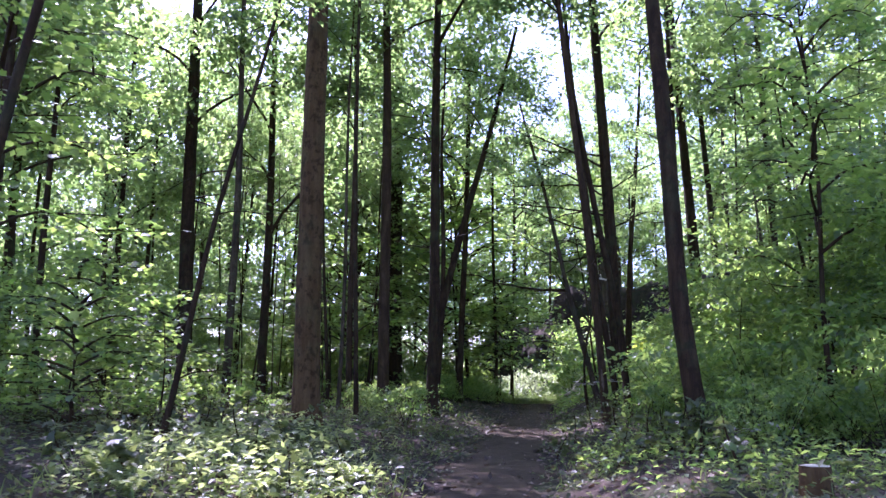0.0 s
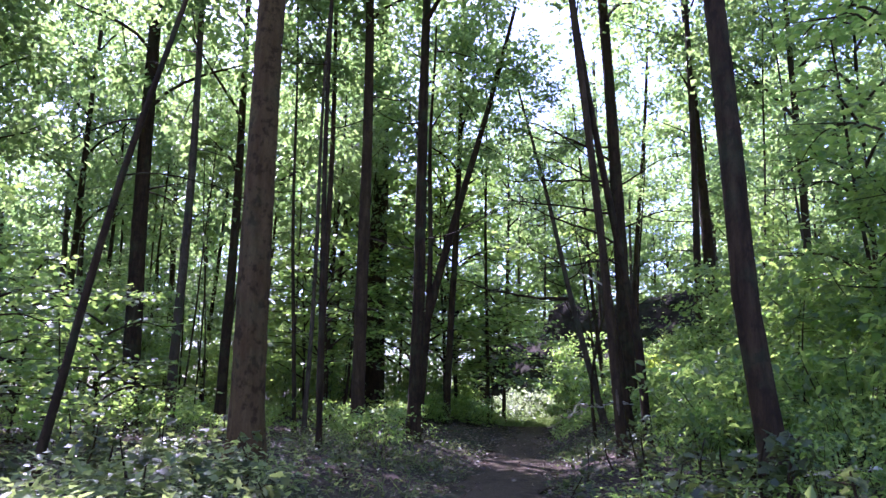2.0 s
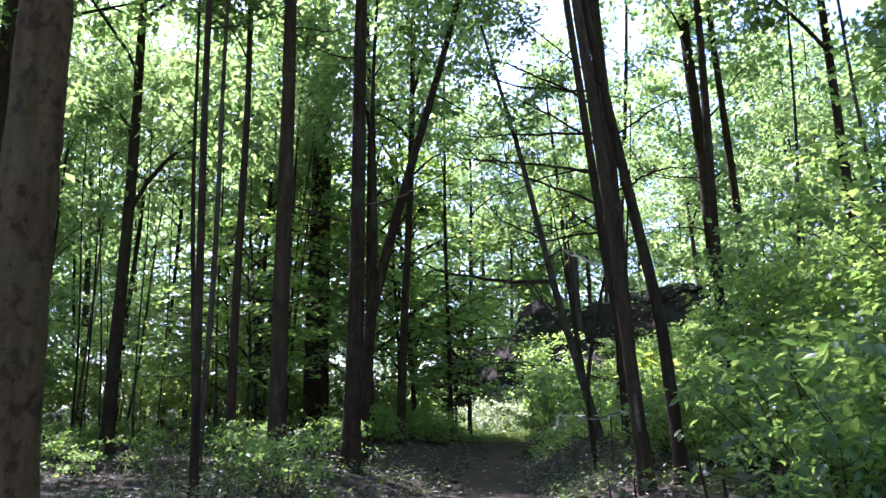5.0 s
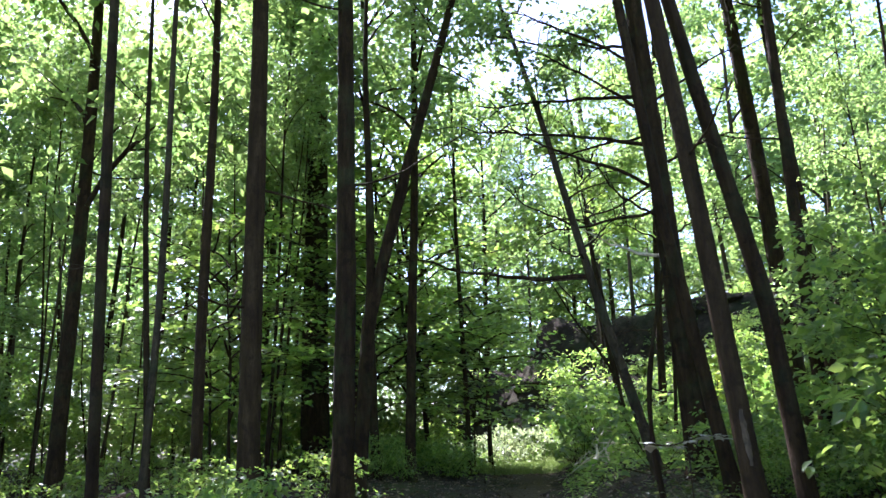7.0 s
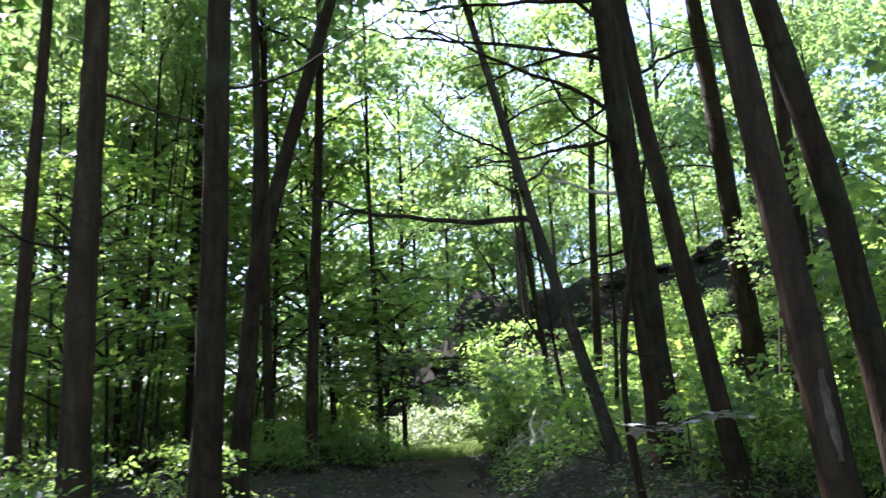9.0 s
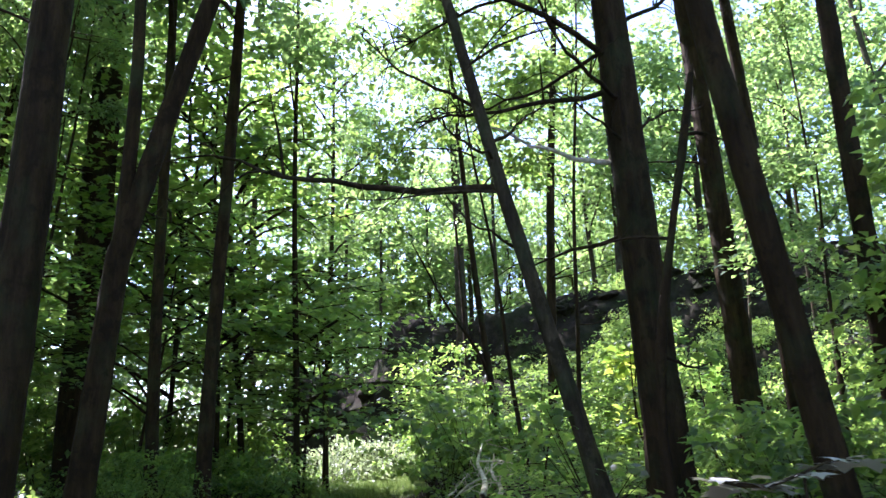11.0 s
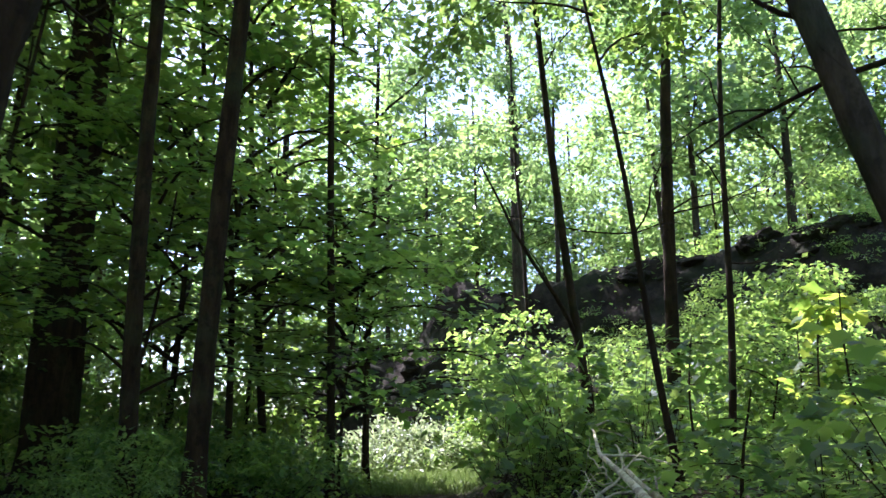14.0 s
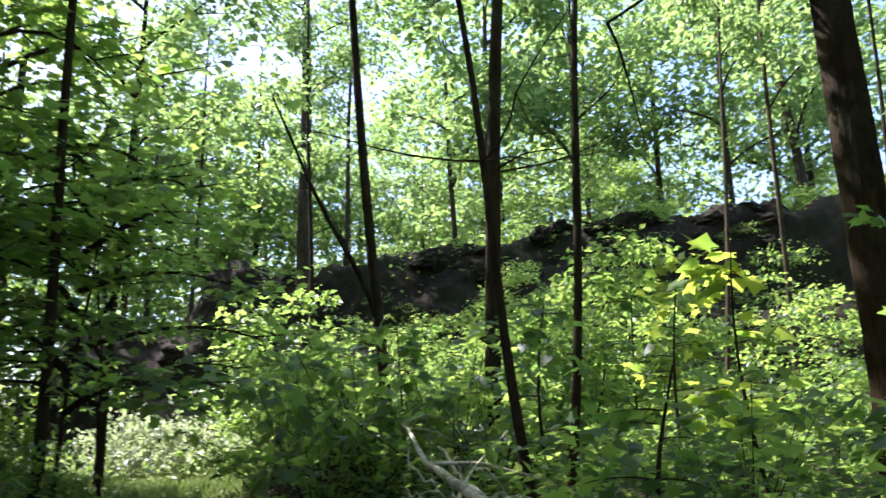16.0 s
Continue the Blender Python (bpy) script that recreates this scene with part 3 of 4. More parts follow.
def canopy_tree(x, y, seed):
    g = np.random.default_rng(seed)
    tree(x, y, g.normal() * 0.03, g.normal() * 0.03, g.uniform(0.08, 0.14), g.uniform(17, 21), "tall", g.uniform(8, 10.5), BARK_DARK,
         "tall dark woodland tree with a full crown", seed, 2, crown_scale=1.1)


def pole_tree(x, y, seed):
    g = np.random.default_rng(seed)
    tree(x, y, g.normal() * 0.05, g.normal() * 0.04, g.uniform(0.025, 0.05), g.uniform(10, 14), "slim", g.uniform(6.5, 9), (BARK_DARK, BARK_GREY)[seed % 2],
         "thin pole of a young tree in the wood", seed, 2, crown_scale=0.8)


def far_tree(x, y, seed):
    g = np.random.default_rng(seed)
    tree(x, y, g.normal() * 0.03, g.normal() * 0.03, g.uniform(0.1, 0.22), g.uniform(15, 20), "far", g.uniform(2.5, 6), BARK_GREY,
         "leafy tree in the depth of the wood", seed, 0, crown_scale=1.15, group="distant trees")


def low_far_tree(x, y, seed):
    g = np.random.default_rng(seed)
    tree(x, y, 0, 0, g.uniform(0.08, 0.15), g.uniform(8, 11), "far", g.uniform(1.5, 2.5), BARK_GREY,
         "low sunlit tree beyond the bank", seed, 0, group="distant trees")


plant(30, (-24, -3.5, 14, 46), 4.5, 1.6, wood_tree)
# full crowns added to deepen the shade on the left
plant(5, (-20, 1, 34, 52), 3.6, 3.0, canopy_tree)
plant(14, (-10, -2.5, 20, 36), 3.6, 0.8, pole_tree)
plant(7, (7, 14, 18, 36), 3.6, 0.8, pole_tree)
plant(12, (9, 26, 8, 40), 5, 2.0, wood_tree)
plant(2, (12, 20, 12, 34), 5, 2.0, canopy_tree)
# more crowns, put in to keep sun off the left verge
plant(3, (-11, 0, 32, 46), 3.6, 2.0, canopy_tree)
plant(6, (17, 34, 44, 58), 3.0, 3.0, far_tree)
# unseen trees behind the start, added to close the wood and give shade
plant(8, (-14, 16, -16, 3), 5.0, 3.0, wood_tree)
plant(26, (-50, 3, 46, 80), 5, 3.6, far_tree)
plant(9, (-50, -24, 5, 46), 6, 4.0, far_tree)
plant(9, (24, 50, 4, 60), 6, 4.5, far_tree)
plant(10, (14, 45, 56, 85), 3, 5.0, far_tree)
plant(5, (5.5, 16, 60, 74), 0.0, 4.0, far_tree, False)
tree(3.75, 40.5, 0.02, 0.0, 0.09, 16, "tall", 6.8, BARK_DARK, DARK, 931, 1)
tree(9.6, 45.0, -0.03, 0.0, 0.08, 14, "slim", 6.0, BARK_DARK, THIN, 932, 1)
tree(12.6, 50.5, 0.02, 0.0, 0.1, 13, "slim", 5.0, BARK_GREY, THIN, 933, 1)
tree(6.4, 57.0, 0.0, 0.0, 0.12, 17, "slim", 6.0, BARK_GREY, THIN, 934, 0, crown_scale=1.4)
plant(18, (4, 40, 54, 85), 1.5, 3.6, low_far_tree)


# ---- undergrowth ----
def understorey(x, y, seed, height=None, wide=1.0, label="leafy understorey sapling with layered foliage", floor_crown=0.35, maple=False, dense=False):
    g = np.random.default_rng(seed)
    height = height or g.uniform(2.0, 5.5)
    return tree(x, y, g.normal() * 0.05, g.normal() * 0.05, 0.012 + 0.005 * height, height, "dense" if dense else ("maple" if height < 4.8 else "maple_tall") if maple else "under" if height < 4.3 else "slim", max(0.15, floor_crown * height), BARK_DARK, label, seed, 0, name="sapling", crown_scale=wide, group="understorey saplings")


plant(60, (-26, -4.0, 14, 48), 4.0, 1.2, lambda x, y, s: understorey(x, y, s))
plant(24, (5.5, 18, 9, 27), 3.4, 1.3, lambda x, y, s: understorey(x, y, s))
plant(14, (6.5, 20, 28, 44), 3.0, 1.3, lambda x, y, s: understorey(x, y, s, 1.2 + (s % 5) * 0.22))
plant(22, (-14, 3.5, 34, 56), 2.6, 1.3, lambda x, y, s: understorey(x, y, s))
plant(9, (5.0, 9.0, 13, 23), 2.4, 0.9, lambda x, y, s: understorey(x, y, s, 1.8 + (s % 7) * 0.28))

def ovate_arrays(pos, way, up, length, width):
    """Leaves with a rounder outline: six corners and four triangles each."""
    side = unit(np.cross(way, up))
    nrm = np.cross(side, way)
    L, W = length[:, None], width[:, None]
    rim = [pos, pos + way * L * 0.3 + side * W * 0.46 + nrm * W * 0.12, pos + way * L * 0.66 + side * W * 0.36 + nrm * W * 0.06,
           pos + way * L - nrm * L * 0.14, pos + way * L * 0.66 - side * W * 0.36 + nrm * W * 0.06, pos + way * L * 0.3 - side * W * 0.46 + nrm * W * 0.12]
    n = np.arange(len(pos))[:, None] * 6
    f = np.concatenate([n + [0, 1, 2], n + [0, 2, 3], n + [0, 3, 4], n + [0, 4, 5]], 1).reshape(-1, 3)
    return np.stack(rim, 1).reshape(-1, 3), f


def shrub_kit(seed, clusters, per, size, fine):
    g = np.random.default_rng(seed)
    c = np.stack([g.normal(size=clusters) * 0.38, g.normal(size=clusters) * 0.38, g.uniform(0.12, 1.0, clusters) ** 0.8 * 0.95], 1)
    pos, way, up, ln = spray_leaves(c, g.uniform(0.14, 0.32, clusters), per, size, g, 0.2, 0.4, 0.35)
    stems = [tube_arrays(np.stack([np.linspace(0, q[0], 4), np.linspace(0, q[1], 4), np.linspace(-0.05, q[2], 4)], 1), np.linspace(0.007, 0.003, 4), 3, 0.02, g) for q in c[::2]]
    made_leaves = ovate_arrays(pos, way, up, ln, ln * g.uniform(0.5, 0.72, len(ln))) if fine else leaf_arrays(pos, way, up, ln, ln * g.uniform(0.5, 0.8, len(ln)))
    return mesh_from("foliage", *made_leaves, LEAF_UNDER), mesh_from("stalk", *joined(stems), BARK_DARK, True)


def tiered_kit(seed, tiers, per, size):
    """A young maple bush: flat tiers of lobed leaves on arching stems."""
    g = np.random.default_rng(seed)
    c = np.stack([g.normal(size=tiers) * 0.42, g.normal(size=tiers) * 0.42, np.linspace(0.18, 1.05, tiers) + g.normal(size=tiers) * 0.05], 1)
    pos, way, up, ln = spray_leaves(c, g.uniform(0.22, 0.4, tiers), per, size, g, 0.08, 0.35, 0.22)
    stems = [tube_arrays(np.stack([np.linspace(0, q[0], 5), np.linspace(0, q[1], 5), q[2] * np.linspace(-0.05, 1, 5) ** 1.0], 1), np.linspace(0.008, 0.003, 5), 4, 0.02, g) for q in c]
    return mesh_from("foliage", *lobed_arrays(pos, way, up, ln * g.uniform(0.7, 1.1, len(ln))), LEAF_UNDER), mesh_from("stalk", *joined(stems), BARK_DARK, True)


TIERED = [tiered_kit(160 + i, 13, 15, 0.13) for i in range(4)]
SHRUBS = [shrub_kit(140 + i, 32, 18, 0.1, False) for i in range(4)]
FINE_SHRUBS = [shrub_kit(150 + i, 34, 22, 0.08, True) for i in range(4)]


def shrub(x, y, s, size=1.0, tall=1.0, label="low green shrub in the undergrowth"):
    g = np.random.default_rng(s)
    t = thing("shrub", (x, y, float(land(x, y))), label, "shrub", "undergrowth shrubs")
    m = Matrix.Rotation(g.uniform(0, 6.28), 4, "Z") @ Matrix.Diagonal((size, size, size * tall, 1))
    leaves, stems = (TIERED if y > 22 and 4.2 < x < 11 and y < 37 else FINE_SHRUBS if y < 31 and -1.5 < x < 6 else SHRUBS)[s % 4]
    part("foliage", leaves, t, m)
    part("stalk", stems, t, m)
    return t


gen = np.random.default_rng(9)


def scatter(count, box, keep, size, make):
    for k in range(count):
        for _ in range(30):
            x, y = gen.uniform(box[0], box[1]), gen.uniform(box[2], box[3])
            if abs(x - path_x(y)) > keep and apart(x, y, [q[:2] for q in TREE_FEET], 0.3) and not (3.4 < x < 6 and 25.3 < y < 31):
                break
        seed, big = 2000 + int(gen.integers(0, 9999)), gen.uniform(*size)
        if not (2.4 < x < 5.3 and 15.3 < y < 19.8 or 2.2 < x < 4.7 and 8 < y < 12.6 or -5 < x < 1.3 and 23.5 < y < 31 and seed % 3):
            make(x, y, seed, big)


TREE_FEET = [(r[0] - 2 * r[2], r[1] - 2 * r[3]) for r in TREES.values()]
scatter(70, (1.8, 9.5, 9, 32), 1.9, (0.6, 1.2), lambda x, y, s, z: shrub(x, y, s, z))
scatter(30, (-9, 0.5, 17, 34), 1.5, (0.5, 1.0), lambda x, y, s, z: shrub(x, y, s, z))
scatter(30, (-1, 3.4, 24, 38), 1.3, (0.7, 1.2), lambda x, y, s, z: shrub(x, y, s, z))
scatter(26, (-18, -4, 12, 34), 2.5, (0.6, 1.2), lambda x, y, s, z: shrub(x, y, s, z))
scatter(40, (6, 22, 28, 46), 1.5, (0.7, 1.5), lambda x, y, s, z: shrub(x, y, s, z))

for k, (x, y, size) in enumerate(((3.6, 9.8, 0.7), (4.5, 10.4, 0.95), (3.5, 12.6, 0.8), (4.3, 13.0, 1.4), (5.2, 12.0, 1.5), (4.9, 15.4, 1.5), (5.8, 10.0, 1.5), (5.9, 13.6, 1.6), (4.7, 11.5, 0.95), (5.6, 16.6, 1.5))):
    shrub(x, y, 5060 + k, size, 1.15, "leafy green shrub crowding the path")

for k, (x, y, size) in enumerate(((5.2, 31.3, 1.0), (5.9, 31.7, 1.3), (5.5, 32.6, 1.4), (6.4, 30.7, 1.2), (6.3, 33.4, 1.5), (5.5, 34.6, 1.2), (6.9, 35.6, 1.6), (6.2, 36.8, 1.4), (6.9, 38.2, 1.5))):
    shrub(x, y, 5100 + k, size, 1.25, "sunlit layered bush with lobed green leaves")

for k, (x, y, size) in enumerate(((-3.9, 33.6, 1.8), (-3.3, 36.9, 2.0), (-1.0, 36.2, 1.8), (-0.2, 37.7, 2.0), (1.1, 38.9, 1.8), (1.9, 40.6, 1.7), (-4.9, 38.2, 2.1), (-1.8, 39.2, 2.1), (0.4, 41.0, 2.0), (-3.4, 40.6, 2.2), (-5.8, 35.4, 2.0))):
    shrub(x, y, 5130 + k, size, 1.15, "tall dark shrub in the shade of the trees")

# shrubs whose pale leaf colour stands in for strong sunlight
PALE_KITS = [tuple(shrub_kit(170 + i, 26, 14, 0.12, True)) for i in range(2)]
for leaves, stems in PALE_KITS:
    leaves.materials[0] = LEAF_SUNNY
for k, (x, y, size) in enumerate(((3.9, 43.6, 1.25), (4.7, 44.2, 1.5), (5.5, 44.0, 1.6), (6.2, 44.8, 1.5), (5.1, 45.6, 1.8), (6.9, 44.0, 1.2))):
    t = thing("shrub", (x, y, float(land(x, y))), "leafy shrub at the end of the path, coloured pale as in full sun", "shrub", "pale shrubs")
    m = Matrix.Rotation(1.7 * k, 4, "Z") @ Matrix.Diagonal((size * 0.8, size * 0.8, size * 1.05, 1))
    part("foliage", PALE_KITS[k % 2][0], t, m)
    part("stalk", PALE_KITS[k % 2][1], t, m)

for k, (x, y, hgt) in enumerate(((-6.6, 13.8, 1.6), (-7.6, 15.8, 2.6), (-8.0, 18.4, 2.6), (-6.4, 18.2, 2.0))):
    understorey(x, y, 5070 + k, hgt, wide=1.15, label="dark green maple bush under the trees", floor_crown=0.12, maple=True)

# the bough that droops over the path and the sunlit young tree across from it
understorey(5.9, 11.6, 5010, 7.0, label="young tree with leafy boughs over the verge", maple=True, floor_crown=0.4)
understorey(-5.0, 7.9, 5011, 6.0, label="young tree with leafy boughs over the herbs", maple=True, floor_crown=0.4)
understorey(7.4, 15.0, 5012, 7.0, label="young tree with leafy boughs over the verge", maple=True, floor_crown=0.35)
# the last one is raised to a height that shades the slope
for k, (x, y, hgt) in enumerate(((-3.4, 28.8, 5.4), (-0.6, 33.6, 5.6), (-4.6, 31.8, 6.0), (0.7, 35.4, 11.0))):
    understorey(x, y, 5020 + k, hgt, wide=1.25, label="dark green young tree with dense leaves", maple=True, floor_crown=0.22)
for k, (x, y, hgt) in enumerate(((1.2, 37.0, 13.5), (-0.5, 36.6, 11.5), (-2.8, 38.2, 12.0), (-1.4, 42.0, 12.0), (-4.6, 36.2, 11.0))):
    understorey(x, y, 5040 + k, hgt, wide=1.5, label="leafy tree with dense boughs down to the undergrowth", maple=True, floor_crown=0.2)
understorey(0.9, 38.6, 5005, 8.0, wide=1.5, label="dark green young tree with dense leaves", maple=True, floor_crown=0.25)
understorey(2.9, 36.4, 5001, 5.0, wide=1.45, label="dark green young tree drooping over the path", dense=True, floor_crown=0.3)
understorey(3.4, 37.6, 5002, 4.2, wide=1.3, label="dark green young tree drooping over the path", dense=True, floor_crown=0.35)
understorey(7.6, 41.8, 5003, 3.0, wide=1.15, label="sunlit young tree beside the end of the path", floor_crown=0.08)
understorey(7.3, 39.4, 5004, 1.9, wide=1.1, label="sunlit young tree beside the end of the path", floor_crown=0.08)


# a sapling with broad lobed leaves
one = np.array([[0.0, 0.0, 0.0]])
BROAD = {mat: [mesh_from("leaf", *lobed_arrays(one, np.array([[1.0, 0, 0]]), unit(np.array([[0.1 * k, 0.15 * k - 0.1, 1.0]])), np.array([1.0])), mat) for k in range(3)] for mat in (LEAF_SINGLE, LEAF_GREEN)}


def lobed_sapling(x, y, height, seed, spread_to=0.8, size=0.17, mat=LEAF_YELLOW, label="maple sapling with broad lobed leaves, coloured yellow-green as in sun", single=False):
    g = np.random.default_rng(seed)
    foot = np.array((x, y, float(land(x, y))))
    t = thing("maple_sapling", foot, label, "sapling", "maple saplings")
    stem = np.stack([0.12 * np.sin(np.linspace(0, 2, 8) + seed), 0.1 * np.sin(np.linspace(0, 3, 8)), np.linspace(-0.1, height, 8)], 1)
    part("trunk", tube("trunk", stem, np.linspace(0.022, 0.006, 8), 6, BARK_DARK), t)
    all_pos, all_way = [], []
    for k in range(max(4, int(7 * height))):
        z = height * g.uniform(0.25, 1.0)
        i = min(int(z / height * 7), 7)
        a, reach = g.uniform(0, 6.28), spread_to * g.uniform(0.35, 1.0) * (1.15 - 0.6 * z / height)
        d = np.array([np.cos(a), np.sin(a), 0.25])
        n = np.linspace(0, 1, 5)
        tw = stem[i] + d[None] * (n * reach)[:, None]
        tw[:, 2] = z + 0.2 * reach * n - 0.25 * reach * n * n
        twig = part("twig", tube("twig", tw, np.linspace(0.006, 0.002, 5), 4, BARK_DARK), t)
        pos = np.repeat(tw[1:], 2, 0) + g.normal(size=(8, 3)) * 0.05
        way = unit(d + g.normal(size=(8, 3)) * 0.8 + np.array([0, 0, -0.3]))
        if single:
            up = unit(np.array([0, 0, 1.0]) + g.normal(size=(8, 3)) * 0.35)
            side = unit(np.cross(way, up))
            for p, w, sd in zip(pos, way, side):
                ln = size * g.uniform(0.6, 1.15)
                m = Matrix((w, -sd, np.cross(w, -sd))).transposed().to_4x4()
                part("leaf", BROAD[mat][int(g.integers(0, 3))], twig, Matrix.Translation(p) @ m @ Matrix.Diagonal((ln, ln, ln, 1)))
        else:
            all_pos.append(pos)
            all_way.append(way)
    if not single:
        pos, way = np.concatenate(all_pos), np.concatenate(all_way)
        up = unit(np.array([0, 0, 1.0]) + g.normal(size=pos.shape) * 0.35)
        part("foliage", mesh_from("foliage", *lobed_arrays(pos, way, up, size * g.uniform(0.6, 1.15, len(pos))), mat), t)


for k, (x, y, hgt, sp, sz) in enumerate(((7.5, 27.7, 2.1, 0.6, 0.2), (6.4, 28.9, 1.7, 0.7, 0.16), (8.3, 29.2, 2.4, 0.9, 0.16), (5.4, 26.6, 1.0, 0.6, 0.15),
                                         (9.2, 31.0, 2.6, 1.0, 0.16), (6.1, 31.5, 1.9, 0.8, 0.15), (8.0, 26.6, 2.1, 0.8, 0.17))):
    lobed_sapling(x, y, hgt, 700 + k, sp, sz, LEAF_SINGLE if k in (0, 2) else LEAF_GREEN,
                  "maple sapling with broad lobed leaves, coloured yellow-green as in sun" if k in (0, 2) else "maple sapling with broad green lobed leaves", single=True)
for k, (x, y, hgt, sp, sz) in enumerate(((5.4, 13.4, 2.4, 1.1, 0.13), (6.3, 15.5, 3.0, 1.3, 0.13), (-5.6, 9.0, 3.4, 1.4, 0.14), (-4.8, 12.9, 2.0, 1.0, 0.13))):
    lobed_sapling(x, y, hgt, 720 + k, sp, sz, LEAF_UNDER, "maple sapling with broad dark green leaves")

# ---- the rocky bank ----
def rock_mesh(seed, rough):
    g = np.random.default_rng(seed)
    bm = bmesh.new()
    bmesh.ops.create_icosphere(bm, subdivisions=3, radius=1.0)
    off = Vector(g.uniform(-50, 50, 3))
    for v in bm.verts:
        d = v.co.normalized()
        cell = Vector([round(c * 2.2 + 0.4 * noise.noise(d * 3 + off)) / 2.2 for c in d])
        v.co = d * (0.82 + rough * noise.noise(d * 1.7 + off) + 0.18 * noise.noise(d * 4.5 + off) + 0.09 * noise.noise(d * 11 + off)) + cell * 0.13
    me = bpy.data.meshes.new("rock")
    bm.to_mesh(me)
    bm.free()
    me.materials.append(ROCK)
    return me


ROCKS = [rock_mesh(s, 0.35) for s in range(5)]
gen = np.random.default_rng(31)


def rock(x, y, size, sink, seed):
    ob = new("rock", ROCKS[seed % 5])
    ob.matrix_basis = Matrix.Translation((x, y, float(land(x, y)) + size[2] * (0.5 - sink))) @ Euler((gen.normal() * 0.15, gen.normal() * 0.15, gen.uniform(0, 6.28))).to_matrix().to_4x4() @ Matrix.Diagonal((*size, 1))
    tagged(ob, "dark weathered rock jutting from the shaded bank", "rock", "rocks of the bank")


def bank_face():
    """The bare, steep side of the bank: lumpy earth and stone from its foot to its rim."""
    al, bk = np.arange(-9.0, 30, 0.22), np.concatenate([np.arange(-6.0, -2.8, 0.3), np.arange(-2.8, 0.6, 0.12)])
    A, B = np.meshgrid(al, bk, indexing="ij")
    x, y = 8.6 + A * 0.8 + B * 0.6, 52.6 - A * 0.6 + B * 0.8
    v = np.stack([x, y, land(x, y)], -1)
    nrm = unit(np.cross(np.gradient(v, axis=0), np.gradient(v, axis=1)))
    lump = np.array([noise.noise(Vector(q) * 0.55) * 0.5 + noise.noise(Vector(q) * 1.5) * 0.32 + abs(noise.noise(Vector(q) * 3.6)) * 0.3 for q in v.reshape(-1, 3)]).reshape(A.shape)
    edge = smooth((B + 6.0) / 1.5) * smooth((0.6 - B) / 0.5) * smooth((A + 9.0) / 1.5)
    v = v + nrm * ((0.12 + lump) * edge - 0.1 * (1 - edge))[..., None]
    n = len(bk)
    i, j = np.meshgrid(np.arange(len(al) - 1), np.arange(n - 1), indexing="ij")
    f = np.stack([i * n + j, (i + 1) * n + j, (i + 1) * n + j + 1, i * n + j + 1], -1).reshape(-1, 4)
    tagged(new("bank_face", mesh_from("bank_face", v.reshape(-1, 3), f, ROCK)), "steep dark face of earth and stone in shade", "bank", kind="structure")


bank_face()
for k in range(30):
    a = gen.uniform(2.5, 27)
    b = gen.uniform(-1.5, -0.3)
    rock(8.6 + a * 0.8 + b * 0.6, 52.6 - a * 0.6 + b * 0.8, (gen.uniform(0.35, 0.9), gen.uniform(0.35, 0.8), gen.uniform(0.22, 0.45)), 0.62, k)
for k in range(8):
    a, b = gen.uniform(-0.8, 4), gen.uniform(-3.6, -1.0)
    rock(8.6 + a * 0.8 + b * 0.6, 52.6 - a * 0.6 + b * 0.8, (gen.uniform(0.5, 0.9), gen.uniform(0.5, 0.9), gen.uniform(0.4, 0.8)), 0.6, k)

for k in range(56):
    a, b = gen.uniform(4.0, 27), gen.uniform(-8.5, -1.7)
    shrub(8.6 + a * 0.8 + b * 0.6, 52.6 - a * 0.6 + b * 0.8, 2500 + k, gen.uniform(0.7, 1.3), gen.uniform(0.7, 1.0), "shrub growing on the shaded bank")
for k in range(16):
    a, b = gen.uniform(10, 27), gen.uniform(-0.2, 2.0)
    shrub(8.6 + a * 0.8 + b * 0.6, 52.6 - a * 0.6 + b * 0.8, 2560 + k, gen.uniform(0.8, 1.4), gen.uniform(0.8, 1.2), "shrub growing on the shaded bank")

for k in range(30):
    a, b = gen.uniform(4.5, 24), gen.uniform(-2.6, -0.9)
    shrub(8.6 + a * 0.8 + b * 0.6, 52.6 - a * 0.6 + b * 0.8, 2600 + k, gen.uniform(0.4, 0.8), gen.uniform(0.7, 1.0), "small shrub rooted in the steep bank")

# ---- on the ground ----
def level(p, lift=0.0):
    p[:, 2] = land(p[:, 0], p[:, 1]) + lift
    return p


def cover(name, count, box, keep, size, mat, label, category, seed, tall=0.0, upright=0.0, narrow=0.7, patchy=0.0):
    """Loose leaves or blades strewn over a stretch of ground."""
    g = np.random.default_rng(seed)
    p = np.stack([g.uniform(box[0], box[1], count), g.uniform(box[2], box[3], count), np.zeros(count)], 1)
    ok = np.abs(p[:, 0] - path_x(p[:, 1])) > keep * g.uniform(0.75, 1.3, count)
    if patchy:
        ok &= wavy(p[:, 0] * 0.9 + 3, p[:, 1] * 0.9) + g.normal(size=count) * 0.25 > patchy
    p = level(p[ok], 0.012)
    n = len(p)
    p[:, 2] += tall * g.uniform(0, 1, n) ** 1.6
    way = unit(g.normal(size=(n, 3)) * np.array([1, 1, 0.3]) + np.array([0, 0, upright]))
    up = unit(np.array([0, 0, 1.0]) + g.normal(size=(n, 3)) * 0.35) if upright < 1 else unit(g.normal(size=(n, 3)) * np.array([1, 1, 0.2]))
    ln = size * g.uniform(0.6, 1.4, n)
    tagged(new(name, mesh_from(name, *leaf_arrays(p, way, up, ln, ln * narrow * g.uniform(0.8, 1.2, n)), mat)), label, category, kind="stuff")


